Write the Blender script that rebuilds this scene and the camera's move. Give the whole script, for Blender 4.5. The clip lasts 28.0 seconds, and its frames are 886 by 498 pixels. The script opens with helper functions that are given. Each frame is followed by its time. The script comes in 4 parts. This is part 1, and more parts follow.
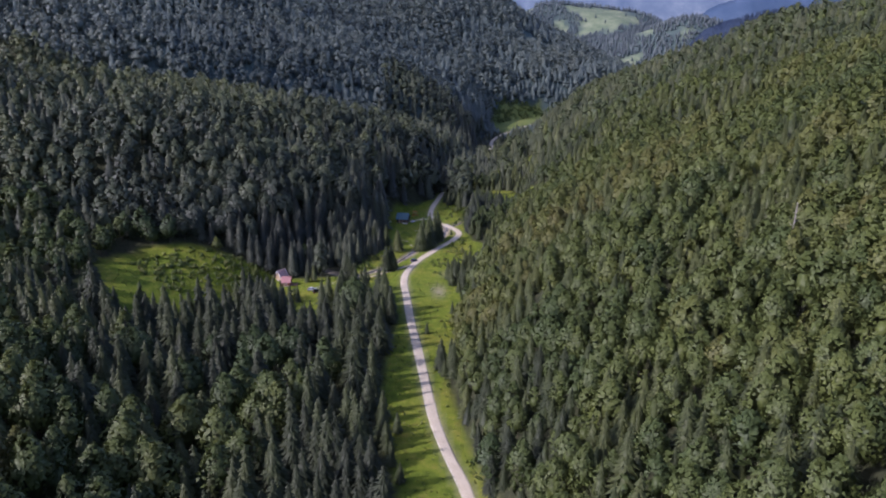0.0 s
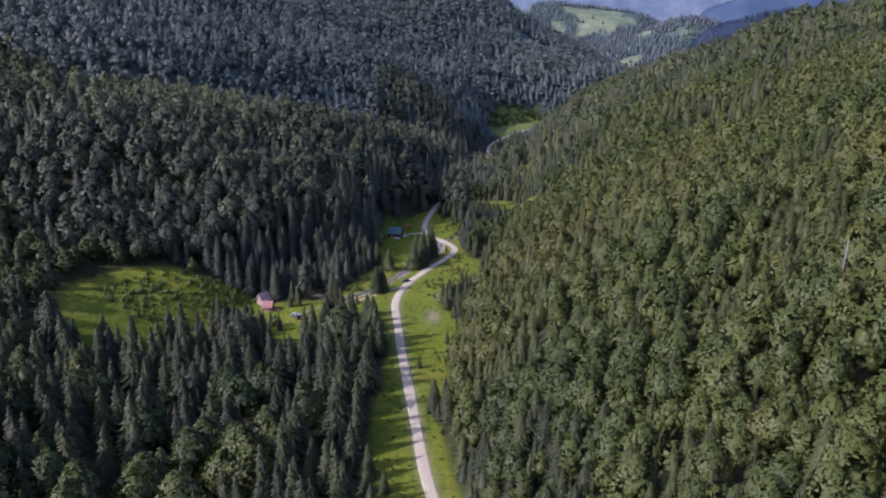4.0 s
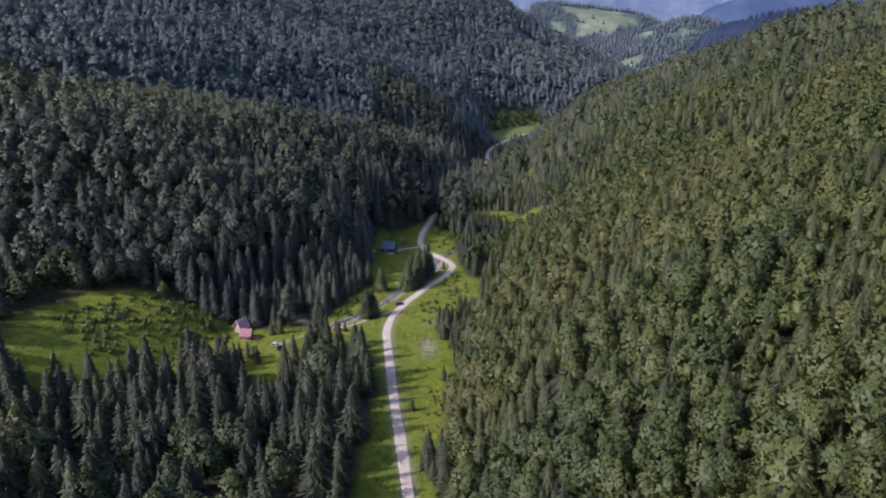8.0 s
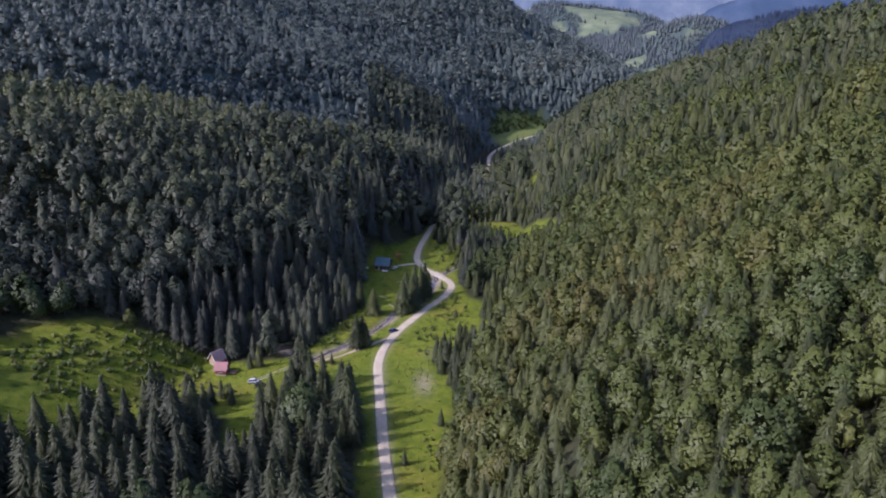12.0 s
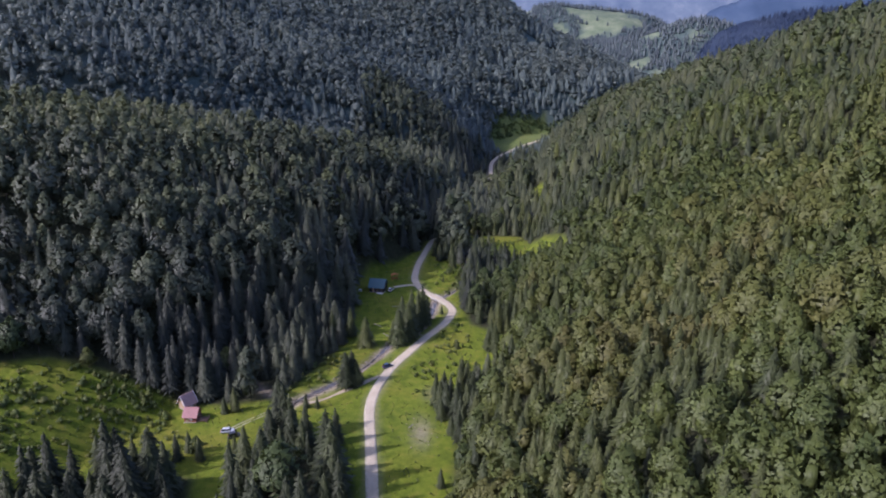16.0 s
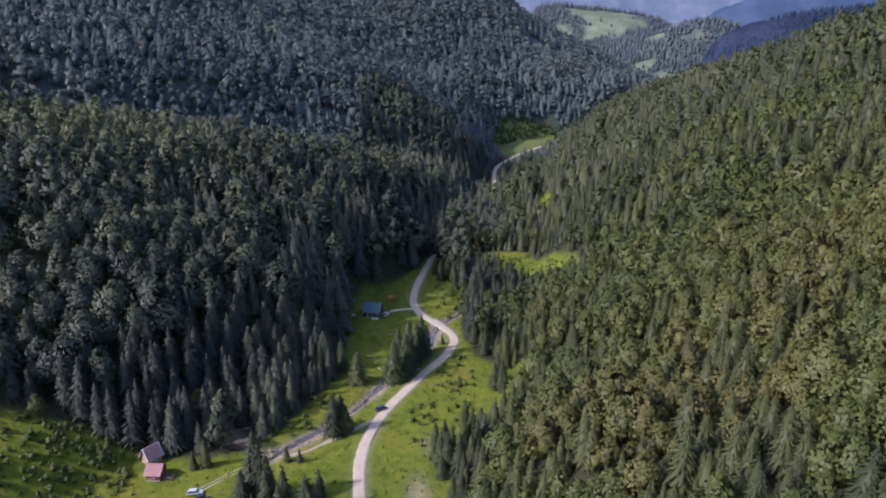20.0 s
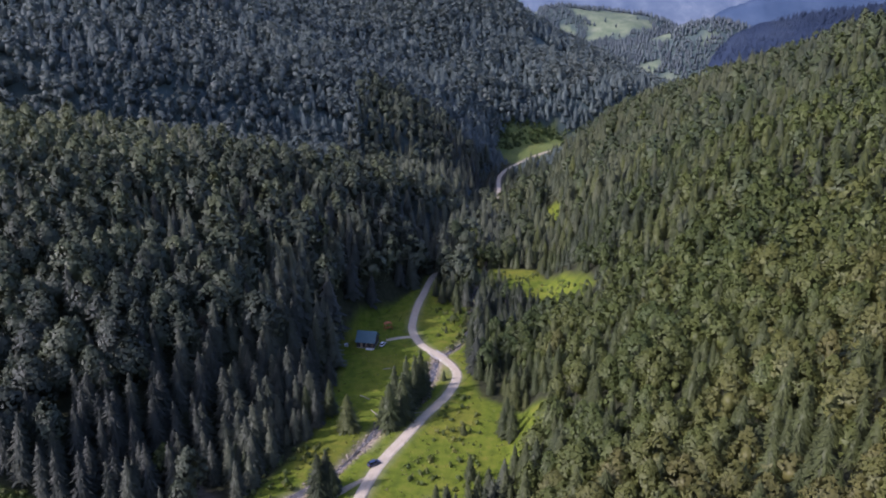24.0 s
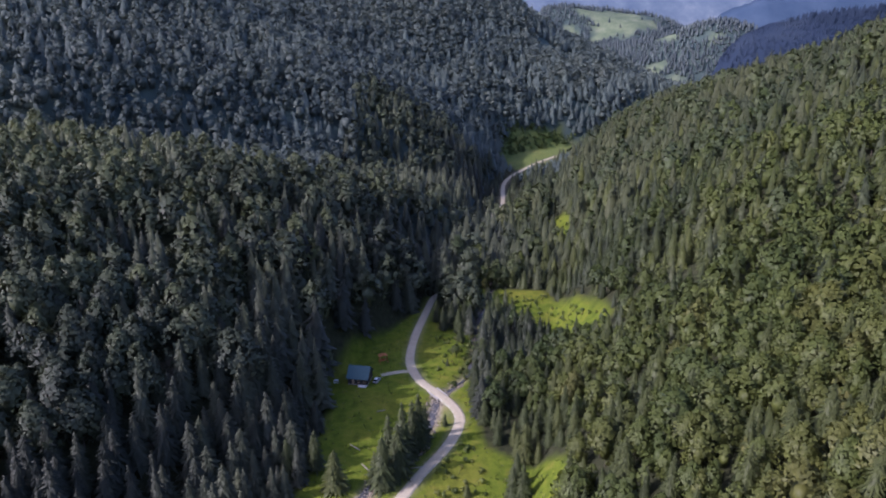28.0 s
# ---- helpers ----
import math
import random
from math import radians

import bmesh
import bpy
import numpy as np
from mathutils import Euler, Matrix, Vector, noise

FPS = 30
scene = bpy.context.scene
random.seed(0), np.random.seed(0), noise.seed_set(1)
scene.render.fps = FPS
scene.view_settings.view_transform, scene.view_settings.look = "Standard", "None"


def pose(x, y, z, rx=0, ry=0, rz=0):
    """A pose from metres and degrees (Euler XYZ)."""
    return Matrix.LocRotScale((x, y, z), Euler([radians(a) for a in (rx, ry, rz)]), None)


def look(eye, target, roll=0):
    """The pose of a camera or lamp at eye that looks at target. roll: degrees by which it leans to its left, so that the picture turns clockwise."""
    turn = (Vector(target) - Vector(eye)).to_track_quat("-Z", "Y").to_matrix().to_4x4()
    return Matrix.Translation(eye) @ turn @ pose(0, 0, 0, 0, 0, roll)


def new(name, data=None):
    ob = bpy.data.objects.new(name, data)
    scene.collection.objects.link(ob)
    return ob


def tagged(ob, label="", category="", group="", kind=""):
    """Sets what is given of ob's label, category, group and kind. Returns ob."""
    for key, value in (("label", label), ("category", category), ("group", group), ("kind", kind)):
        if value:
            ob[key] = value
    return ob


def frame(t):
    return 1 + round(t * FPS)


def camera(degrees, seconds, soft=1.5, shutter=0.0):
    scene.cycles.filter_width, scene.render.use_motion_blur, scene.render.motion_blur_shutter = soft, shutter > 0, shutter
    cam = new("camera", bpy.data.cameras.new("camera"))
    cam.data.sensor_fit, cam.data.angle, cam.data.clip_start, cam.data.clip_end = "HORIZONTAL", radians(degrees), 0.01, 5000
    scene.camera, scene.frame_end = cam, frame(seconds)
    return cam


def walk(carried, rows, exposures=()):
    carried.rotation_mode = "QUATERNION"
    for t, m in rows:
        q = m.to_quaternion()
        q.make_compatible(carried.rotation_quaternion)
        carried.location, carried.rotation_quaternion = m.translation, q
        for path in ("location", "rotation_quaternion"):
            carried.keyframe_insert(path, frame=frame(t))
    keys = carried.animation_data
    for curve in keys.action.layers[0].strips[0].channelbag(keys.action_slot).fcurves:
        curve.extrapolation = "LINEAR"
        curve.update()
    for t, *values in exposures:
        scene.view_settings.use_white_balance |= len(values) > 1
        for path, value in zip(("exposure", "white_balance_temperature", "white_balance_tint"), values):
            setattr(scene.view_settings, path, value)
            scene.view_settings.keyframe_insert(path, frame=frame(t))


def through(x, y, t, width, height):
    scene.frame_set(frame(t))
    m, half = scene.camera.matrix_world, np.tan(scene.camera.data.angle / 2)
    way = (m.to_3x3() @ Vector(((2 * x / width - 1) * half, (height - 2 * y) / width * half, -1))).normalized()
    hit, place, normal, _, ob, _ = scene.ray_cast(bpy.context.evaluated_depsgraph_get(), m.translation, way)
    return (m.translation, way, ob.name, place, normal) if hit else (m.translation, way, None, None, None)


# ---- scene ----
PATH = [  # seconds, x, y, z, heading, tilt below level, lean
    (0, 0.00, 0.00, 121.01, 1.146, 17.404, 0.117),
    (1.5, 0.93, 9.92, 121.68, 1.274, 17.409, 0.072),
    (3.5, 1.67, 24.34, 122.61, 1.410, 17.349, 0.048),
    (5.5, 2.46, 40.04, 123.25, 1.493, 17.345, 0.083),
    (8, 3.40, 60.23, 123.36, 1.592, 17.360, 0.169),
    (10, 4.28, 76.16, 123.52, 1.591, 17.399, 0.216),
    (12.5, 5.62, 96.20, 123.41, 1.548, 17.335, 0.132),
    (14.5, 6.28, 112.83, 123.09, 1.524, 17.236, -0.011),
    (16, 6.73, 125.34, 122.90, 1.494, 17.153, -0.064),
    (18, 7.30, 141.72, 122.90, 1.419, 17.085, -0.100),
    (20, 7.95, 157.42, 123.02, 1.343, 17.059, -0.120),
    (21.5, 8.20, 169.35, 123.38, 1.285, 17.032, -0.184),
    (23.5, 8.70, 185.56, 123.41, 1.193, 17.004, -0.162),
    (26, 9.22, 205.40, 123.49, 1.102, 16.984, -0.128),
    (28, 9.63, 221.37, 123.98, 1.042, 16.962, -0.130),
]
cam = camera(66.32, 28.0, 2.0)
walk(cam, [(t, Matrix.Translation((x, y, z)) @ Euler((radians(90 - tilt), 0, radians(-head))).to_matrix().to_4x4() @ pose(0, 0, 0, 0, 0, lean))
           for t, x, y, z, head, tilt, lean in PATH],
     [(0, 0.98, 5610, 33), (28, 0.98, 5610, 33)])

# ---- daylight ----
SUN_FROM = Vector((-0.955, -0.295, 0)).normalized()
SUN_UP = radians(36.5)
sky_world = bpy.data.worlds.new("daylight")
scene.world = sky_world
sky_world.use_nodes = True
wn = sky_world.node_tree
sky = wn.nodes.new("ShaderNodeTexSky")
sky.sky_type, sky.sun_disc = "NISHITA", False
sky.sun_elevation = SUN_UP
sky.sun_rotation = math.atan2(SUN_FROM.x, SUN_FROM.y)
sky.altitude, sky.air_density, sky.dust_density, sky.ozone_density = 900, 0.8, 4.0, 0.6
wn.links.new(sky.outputs[0], wn.nodes["Background"].inputs[0])
wn.nodes["Background"].inputs[1].default_value = 0.15
sun = new("sun", bpy.data.lights.new("sun", "SUN"))
sun.data.energy, sun.data.angle, sun.data.color = 2.5, radians(0.6), (1.0, 0.94, 0.84)
toward = Vector((SUN_FROM.x * math.cos(SUN_UP), SUN_FROM.y * math.cos(SUN_UP), math.sin(SUN_UP)))
sun.matrix_world = look(toward * 300 + Vector((0, 300, 0)), (0, 300, 0))
scene.view_settings.exposure = 0.8

# ---- materials ----


def material(name, rough=0.8, spec=0.3, metal=0.0):
    m = bpy.data.materials.new(name)
    m.use_nodes = True
    b = m.node_tree.nodes["Principled BSDF"]
    b.inputs["Roughness"].default_value, b.inputs["Specular IOR Level"].default_value, b.inputs["Metallic"].default_value = rough, spec, metal
    return m, m.node_tree, b


def node(tree, kind, **values):
    n = tree.nodes.new(kind)
    for key, v in values.items():
        n.inputs[key.replace("_", " ")].default_value = v
    return n


def ramp(tree, source, *stops):
    r = tree.nodes.new("ShaderNodeValToRGB")
    while len(r.color_ramp.elements) < len(stops):
        r.color_ramp.elements.new(0.5)
    for e, (at, colour) in zip(r.color_ramp.elements, stops):
        e.position, e.color = at, (*colour, 1)
    tree.links.new(source, r.inputs[0])
    return r.outputs[0]


def noise_at(tree, scale, detail=4.0, rough=0.55, where=None):
    n = node(tree, "ShaderNodeTexNoise", Scale=scale, Detail=detail, Roughness=rough)
    if where is None:
        where = tree.nodes.new("ShaderNodeNewGeometry").outputs["Position"]
    tree.links.new(where, n.inputs["Vector"])
    return n.outputs[0]


def mix(tree, factor, a, b, mode="MIX"):
    n = tree.nodes.new("ShaderNodeMix")
    n.data_type, n.blend_type = "RGBA", mode
    for socket, v in ((n.inputs[0], factor), (n.inputs[6], a), (n.inputs[7], b)):
        if isinstance(v, (int, float)):
            socket.default_value = v
        elif isinstance(v, tuple):
            socket.default_value = (*v, 1)
        else:
            tree.links.new(v, socket)
    return n.outputs[2]


def attribute(tree, name):
    n = tree.nodes.new("ShaderNodeAttribute")
    n.attribute_name = name
    return n.outputs["Fac"]


def bump(tree, b, height, strength, distance):
    n = node(tree, "ShaderNodeBump", Strength=strength, Distance=distance)
    tree.links.new(height, n.inputs["Height"])
    tree.links.new(n.outputs[0], b.inputs["Normal"])


def plain(name, colour, rough=0.7, spread=0.25, scale=3.0, spec=0.3, metal=0.0, relief=0.3):
    """A painted or natural surface with blotches and grain."""
    m, t, b = material(name, rough, spec, metal)
    low, high = tuple(c * (1 - spread) for c in colour), tuple(min(c * (1 + spread), 1) for c in colour)
    base = ramp(t, noise_at(t, scale, 5), (0.3, low), (0.7, high))
    base = mix(t, 0.35, base, ramp(t, noise_at(t, scale * 9, 3), (0.35, low), (0.65, high)))
    t.links.new(base, b.inputs["Base Color"])
    bump(t, b, noise_at(t, scale * 6, 4), relief, 0.03)
    return m


def leaf_material(name, stops, through=0.22, spread=0.2):
    """Foliage: the tint differs from tree to tree, and a little from bough to bough."""
    m, t, b = material(name, 0.58, 0.32)
    island = t.nodes.new("ShaderNodeNewGeometry").outputs["Random Per Island"]
    tone = ramp(t, attribute(t, "tint"), *stops)
    vary = ramp(t, island, (0.0, (1 - spread,) * 3), (1.0, (1 + spread, 1 + spread, 1 + 0.8 * spread)))
    base = mix(t, 1.0, tone, vary, "MULTIPLY")
    base = mix(t, 0.5 if spread > 0.1 else 0.2, base, mix(t, 1.0, base, ramp(t, noise_at(t, 0.9, 3), (0.3, (0.72, 0.74, 0.72)), (0.7, (1.2, 1.2, 1.15))), "MULTIPLY"))
    t.links.new(base, b.inputs["Base Color"])
    glow = t.nodes.new("ShaderNodeBsdfTranslucent")
    t.links.new(base, glow.inputs[0])
    both = t.nodes.new("ShaderNodeMixShader")
    both.inputs[0].default_value = through
    t.links.new(b.outputs[0], both.inputs[1])
    t.links.new(glow.outputs[0], both.inputs[2])
    t.links.new(both.outputs[0], t.nodes["Material Output"].inputs[0])
    return m


NEEDLES = leaf_material("spruce_needles", ((0.0, (0.022, 0.029, 0.012)), (0.35, (0.044, 0.056, 0.018)), (0.7, (0.074, 0.084, 0.023)), (1.0, (0.098, 0.094, 0.026))), 0.16, 0.14)
LEAVES = leaf_material("beech_leaves", ((0.0, (0.042, 0.064, 0.020)), (0.3, (0.064, 0.084, 0.022)), (0.55, (0.082, 0.101, 0.024)), (0.8, (0.098, 0.105, 0.026)), (1.0, (0.104, 0.099, 0.028))), 0.24, 0.12)
# the blue in these leaf colours stands in for haze over distant trees
HAZED_NEEDLES = leaf_material("hazed_needles", ((0.0, (0.076, 0.099, 0.090)), (0.5, (0.106, 0.136, 0.120)), (1.0, (0.132, 0.160, 0.130))), 0.28, 0.05)
HAZED_LEAVES = leaf_material("hazed_leaves", ((0.0, (0.084, 0.107, 0.096)), (0.5, (0.110, 0.137, 0.117)), (1.0, (0.134, 0.158, 0.126))), 0.32, 0.05)
# leaf colours greyed and blued part way, as painted haze on the shaded spur
HALF_HAZED_LEAVES = leaf_material("half_hazed_leaves", ((0.0, (0.045, 0.056, 0.037)), (0.5, (0.075, 0.090, 0.050)), (1.0, (0.115, 0.131, 0.059))), 0.24, 0.12)
HALF_HAZED_NEEDLES = leaf_material("half_hazed_needles", ((0.0, (0.033, 0.039, 0.027)), (0.4, (0.063, 0.072, 0.043)), (1.0, (0.106, 0.116, 0.060))), 0.16, 0.12)
# olive leaf colours dulled a little to paint haze on farther slopes
FAINT_HAZE_LEAVES = leaf_material("faint_haze_leaves", ((0.0, (0.044, 0.062, 0.029)), (0.5, (0.074, 0.092, 0.036)), (1.0, (0.102, 0.108, 0.042))), 0.24, 0.12)
FAINT_HAZE_NEEDLES = leaf_material("faint_haze_needles", ((0.0, (0.027, 0.034, 0.019)), (0.4, (0.052, 0.063, 0.030)), (1.0, (0.096, 0.100, 0.042))), 0.16, 0.12)
SHRUB = leaf_material("meadow_shrub_leaves", ((0.0, (0.065, 0.095, 0.024)), (0.6, (0.115, 0.145, 0.033)), (1.0, (0.175, 0.18, 0.05))), 0.25)
BARK = plain("bark", (0.075, 0.06, 0.048), 0.9, 0.4, 2.0)
GREY_WOOD = plain("grey_dead_wood", (0.20, 0.185, 0.165), 0.9, 0.3, 2.0)
DEAD = plain("bleached_wood", (0.27, 0.24, 0.20), 0.85, 0.3, 2.0)

# far hills' trees, with the distance's haze put into their blue-green
DISTANT = leaf_material("distant_hazed_woods", ((0.0, (0.030, 0.047, 0.055)), (0.5, (0.040, 0.060, 0.066)), (1.0, (0.060, 0.083, 0.078))), 0.1)
# the ground: meadow grass, forest floor and bare stony soil
GROUND, t, b = material("meadow_and_forest_floor", 0.95, 0.1)
big, mid_n, fine = noise_at(t, 0.035, 4), noise_at(t, 0.28, 5), noise_at(t, 2.2, 4, 0.7)
grass = ramp(t, big, (0.3, (0.066, 0.098, 0.011)), (0.5, (0.122, 0.158, 0.013)), (0.68, (0.195, 0.176, 0.026)))
grass = mix(t, 0.55, grass, ramp(t, mid_n, (0.32, (0.046, 0.068, 0.010)), (0.52, (0.120, 0.153, 0.015)), (0.72, (0.190, 0.168, 0.034))))
grass = mix(t, 0.5, grass, mix(t, 1.0, grass, ramp(t, fine, (0.3, (0.45, 0.5, 0.45)), (0.7, (1.35, 1.35, 1.3))), "MULTIPLY"))
litter = ramp(t, noise_at(t, 0.5, 5), (0.3, (0.020, 0.024, 0.012)), (0.7, (0.046, 0.048, 0.024)))
soil = ramp(t, noise_at(t, 0.9, 5, 0.7), (0.3, (0.19, 0.145, 0.10)), (0.7, (0.40, 0.34, 0.265)))
# forest floor far off, lightened and blued to put haze into the ground
far_woods_haze = ramp(t, noise_at(t, 0.03, 6, 0.7), (0.35, (0.040, 0.062, 0.064)), (0.7, (0.078, 0.106, 0.084)))
base = mix(t, attribute(t, "meadow"), litter, grass)
# pale hay, its colour also carrying the haze over the far fields
hazed_hay = ramp(t, noise_at(t, 0.028, 7, 0.7), (0.34, (0.075, 0.106, 0.064)), (0.52, (0.125, 0.154, 0.092)), (0.68, (0.175, 0.195, 0.125)))
base = mix(t, attribute(t, "hazed_hay"), base, hazed_hay)
base = mix(t, attribute(t, "woods"), base, far_woods_haze)
base = mix(t, attribute(t, "soil"), base, soil)
t.links.new(base, b.inputs["Base Color"])
bump(t, b, fine, 0.8, 0.25)

GRAVEL, t, b = material("pale_gravel", 0.92, 0.2)
base = ramp(t, noise_at(t, 0.25, 5), (0.3, (0.38, 0.315, 0.215)), (0.7, (0.52, 0.445, 0.315)))
base = mix(t, 0.5, base, ramp(t, noise_at(t, 3.5, 4, 0.7), (0.3, (0.27, 0.225, 0.155)), (0.7, (0.54, 0.47, 0.35))))
base = mix(t, attribute(t, "worn"), base, ramp(t, noise_at(t, 0.8, 4), (0.35, (0.20, 0.21, 0.10)), (0.65, (0.46, 0.42, 0.34))))
t.links.new(base, b.inputs["Base Color"])
bump(t, b, noise_at(t, 5.0, 4, 0.7), 0.6, 0.06)

DIRT = plain("dirt_track", (0.33, 0.275, 0.185), 0.95, 0.35, 0.8)
WATER, t, b = material("stream_water", 0.12, 0.5)
t.links.new(ramp(t, noise_at(t, 0.6, 4), (0.3, (0.045, 0.042, 0.036)), (0.75, (0.13, 0.12, 0.105))), b.inputs["Base Color"])
bump(t, b, noise_at(t, 2.0, 5), 0.5, 0.1)
STONE = plain("river_stone", (0.235, 0.20, 0.148), 0.85, 0.3, 1.2)
CONCRETE = plain("weathered_concrete", (0.34, 0.315, 0.28), 0.9, 0.2, 1.0)
RED_ROOF = plain("faded_red_metal_roof", (0.30, 0.145, 0.13), 0.5, 0.15, 0.8, 0.4)
BROWN_ROOF = plain("grey_brown_roof", (0.36, 0.245, 0.22), 0.7, 0.2, 0.8)
TEAL_ROOF = plain("blue_green_metal_roof", (0.055, 0.125, 0.135), 0.5, 0.18, 0.7, 0.4)
RED_WALL = plain("red_brown_boards", (0.26, 0.09, 0.06), 0.85, 0.25, 2.0)
DARK_WALL = plain("dark_stained_boards", (0.045, 0.038, 0.034), 0.8, 0.3, 2.0)
TIMBER = plain("raw_timber", (0.36, 0.26, 0.16), 0.85, 0.25, 2.0)
BROWN_WOOD = plain("weathered_brown_planks", (0.16, 0.105, 0.075), 0.85, 0.3, 2.0)
ORANGE_TIMBER = plain("orange_brown_timber", (0.36, 0.13, 0.05), 0.8, 0.25, 2.0)
WHITE = plain("white_paint", (0.75, 0.74, 0.71), 0.5, 0.08, 2.0)
GLASS, t, b = material("window_glass", 0.06, 0.5)
b.inputs["Base Color"].default_value = (0.012, 0.015, 0.018, 1)
TYRE = plain("tyre_rubber", (0.02, 0.02, 0.02), 0.9, 0.2, 8.0)
STEEL = plain("steel_rim", (0.5, 0.5, 0.5), 0.35, 0.1, 8.0, 0.5, 0.9)
LAMP_RED = plain("red_lamp_glass", (0.35, 0.02, 0.02), 0.3, 0.1, 8.0)
LAMP_CLEAR = plain("clear_lamp_glass", (0.7, 0.7, 0.68), 0.2, 0.1, 8.0)


def paint(name, colour):
    m, t, b = material(name, 0.3, 0.5)
    t.links.new(ramp(t, noise_at(t, 3.0, 3), (0.3, tuple(c * 0.9 for c in colour)), (0.7, colour)), b.inputs["Base Color"])
    b.inputs["Coat Weight"].default_value = 0.6
    return m


BLUE_PAINT, SILVER_PAINT = paint("blue_car_paint", (0.02, 0.04, 0.11)), paint("silver_car_paint", (0.55, 0.57, 0.60))
WHITE_PAINT, DARK_PAINT = paint("white_car_paint", (0.75, 0.75, 0.75)), paint("dark_car_paint", (0.03, 0.03, 0.04))



# far slopes: haze and shade put into the colour, with a faint glow added
def hazed_mountain(name, dark, middle, light, glow):
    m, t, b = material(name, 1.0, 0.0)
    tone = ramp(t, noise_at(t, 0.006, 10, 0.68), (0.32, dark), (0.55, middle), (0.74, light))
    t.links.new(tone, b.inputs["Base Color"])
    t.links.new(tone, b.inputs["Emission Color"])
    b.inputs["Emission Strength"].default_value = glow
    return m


HAZE = hazed_mountain("far_hazed_mountains", (0.062, 0.088, 0.128), (0.100, 0.128, 0.162), (0.165, 0.188, 0.208), 0.30)
DEEP = hazed_mountain("far_shaded_mountain", (0.032, 0.052, 0.086), (0.042, 0.064, 0.100), (0.056, 0.080, 0.116), 0.28)
NAVY = hazed_mountain("shaded_navy_ridge", (0.016, 0.024, 0.040), (0.022, 0.032, 0.052), (0.034, 0.046, 0.064), 0.2)

# ---- the lie of the land ----
def inside_distance(x, y, outline):
    """Signed distance from an outline on the plan: positive inside."""
    best = np.full(np.shape(x), 1e9)
    odd = np.zeros(np.shape(x), bool)
    for (ax, ay), (bx, by) in zip(outline, outline[1:] + outline[:1]):
        dx, dy = bx - ax, by - ay
        k = np.clip(((x - ax) * dx + (y - ay) * dy) / (dx * dx + dy * dy), 0, 1)
        best = np.minimum(best, np.hypot(x - ax - k * dx, y - ay - k * dy))
        cross = (ay > y) != (by > y)
        odd ^= cross & (x < ax + (y - ay) * dx / (dy if dy else 1e-9))
    return np.where(odd, best, -best)


LEFT_FOOT = [(-80, -400), (-76, 150), (-94, 215), (-122, 265), (-92, 335), (-57, 384), (-36, 430), (-29, 463), (-20, 490), (-6, 520), (3, 560), (12, 600), (28, 665),
             (52, 780), (80, 920), (104, 985), (160, 1025), (262, 1062), (350, 1120), (440, 1260), (480, 1480), (440, 1900), (-3500, 2500), (-3500, -400)]
RIGHT_FOOT = [(18, -400), (18, 130), (12.5, 195), (9.5, 245), (15, 300), (26, 340), (36, 385), (52, 441), (64, 500), (82, 575), (104, 720), (122, 830), (155, 930),
              (205, 1010), (300, 1090), (460, 1150), (1200, 1150), (3500, 900), (3500, -400)]


def waves(x, y):
    return (np.sin(x * 0.021 + 1.3) * np.cos(y * 0.017) + 0.6 * np.sin(x * 0.047 - y * 0.039 + 0.7)
            + 0.4 * np.sin(x * 0.09 + y * 0.075))


def line_distance(x, y, line):
    best = np.full(np.shape(x), 1e9)
    for (ax, ay), (bx, by) in zip(line, line[1:]):
        dx, dy = bx - ax, by - ay
        k = np.clip(((x - ax) * dx + (y - ay) * dy) / (dx * dx + dy * dy), 0, 1)
        best = np.minimum(best, np.hypot(x - ax - k * dx, y - ay - k * dy))
    return best


STREAM = [(105, 860), (84, 760), (66, 690), (50, 610), (38, 548), (31, 520), (28.5, 492), (24.5, 470), (18, 459), (11.5, 450), (9, 431), (3, 412), (-7, 400), (-14, 386),
          (-21, 372), (-31, 361), (-40, 351), (-46, 341), (-45, 325), (-40, 305), (-44, 270), (-60, 200), (-70, 100), (-70, -300)]


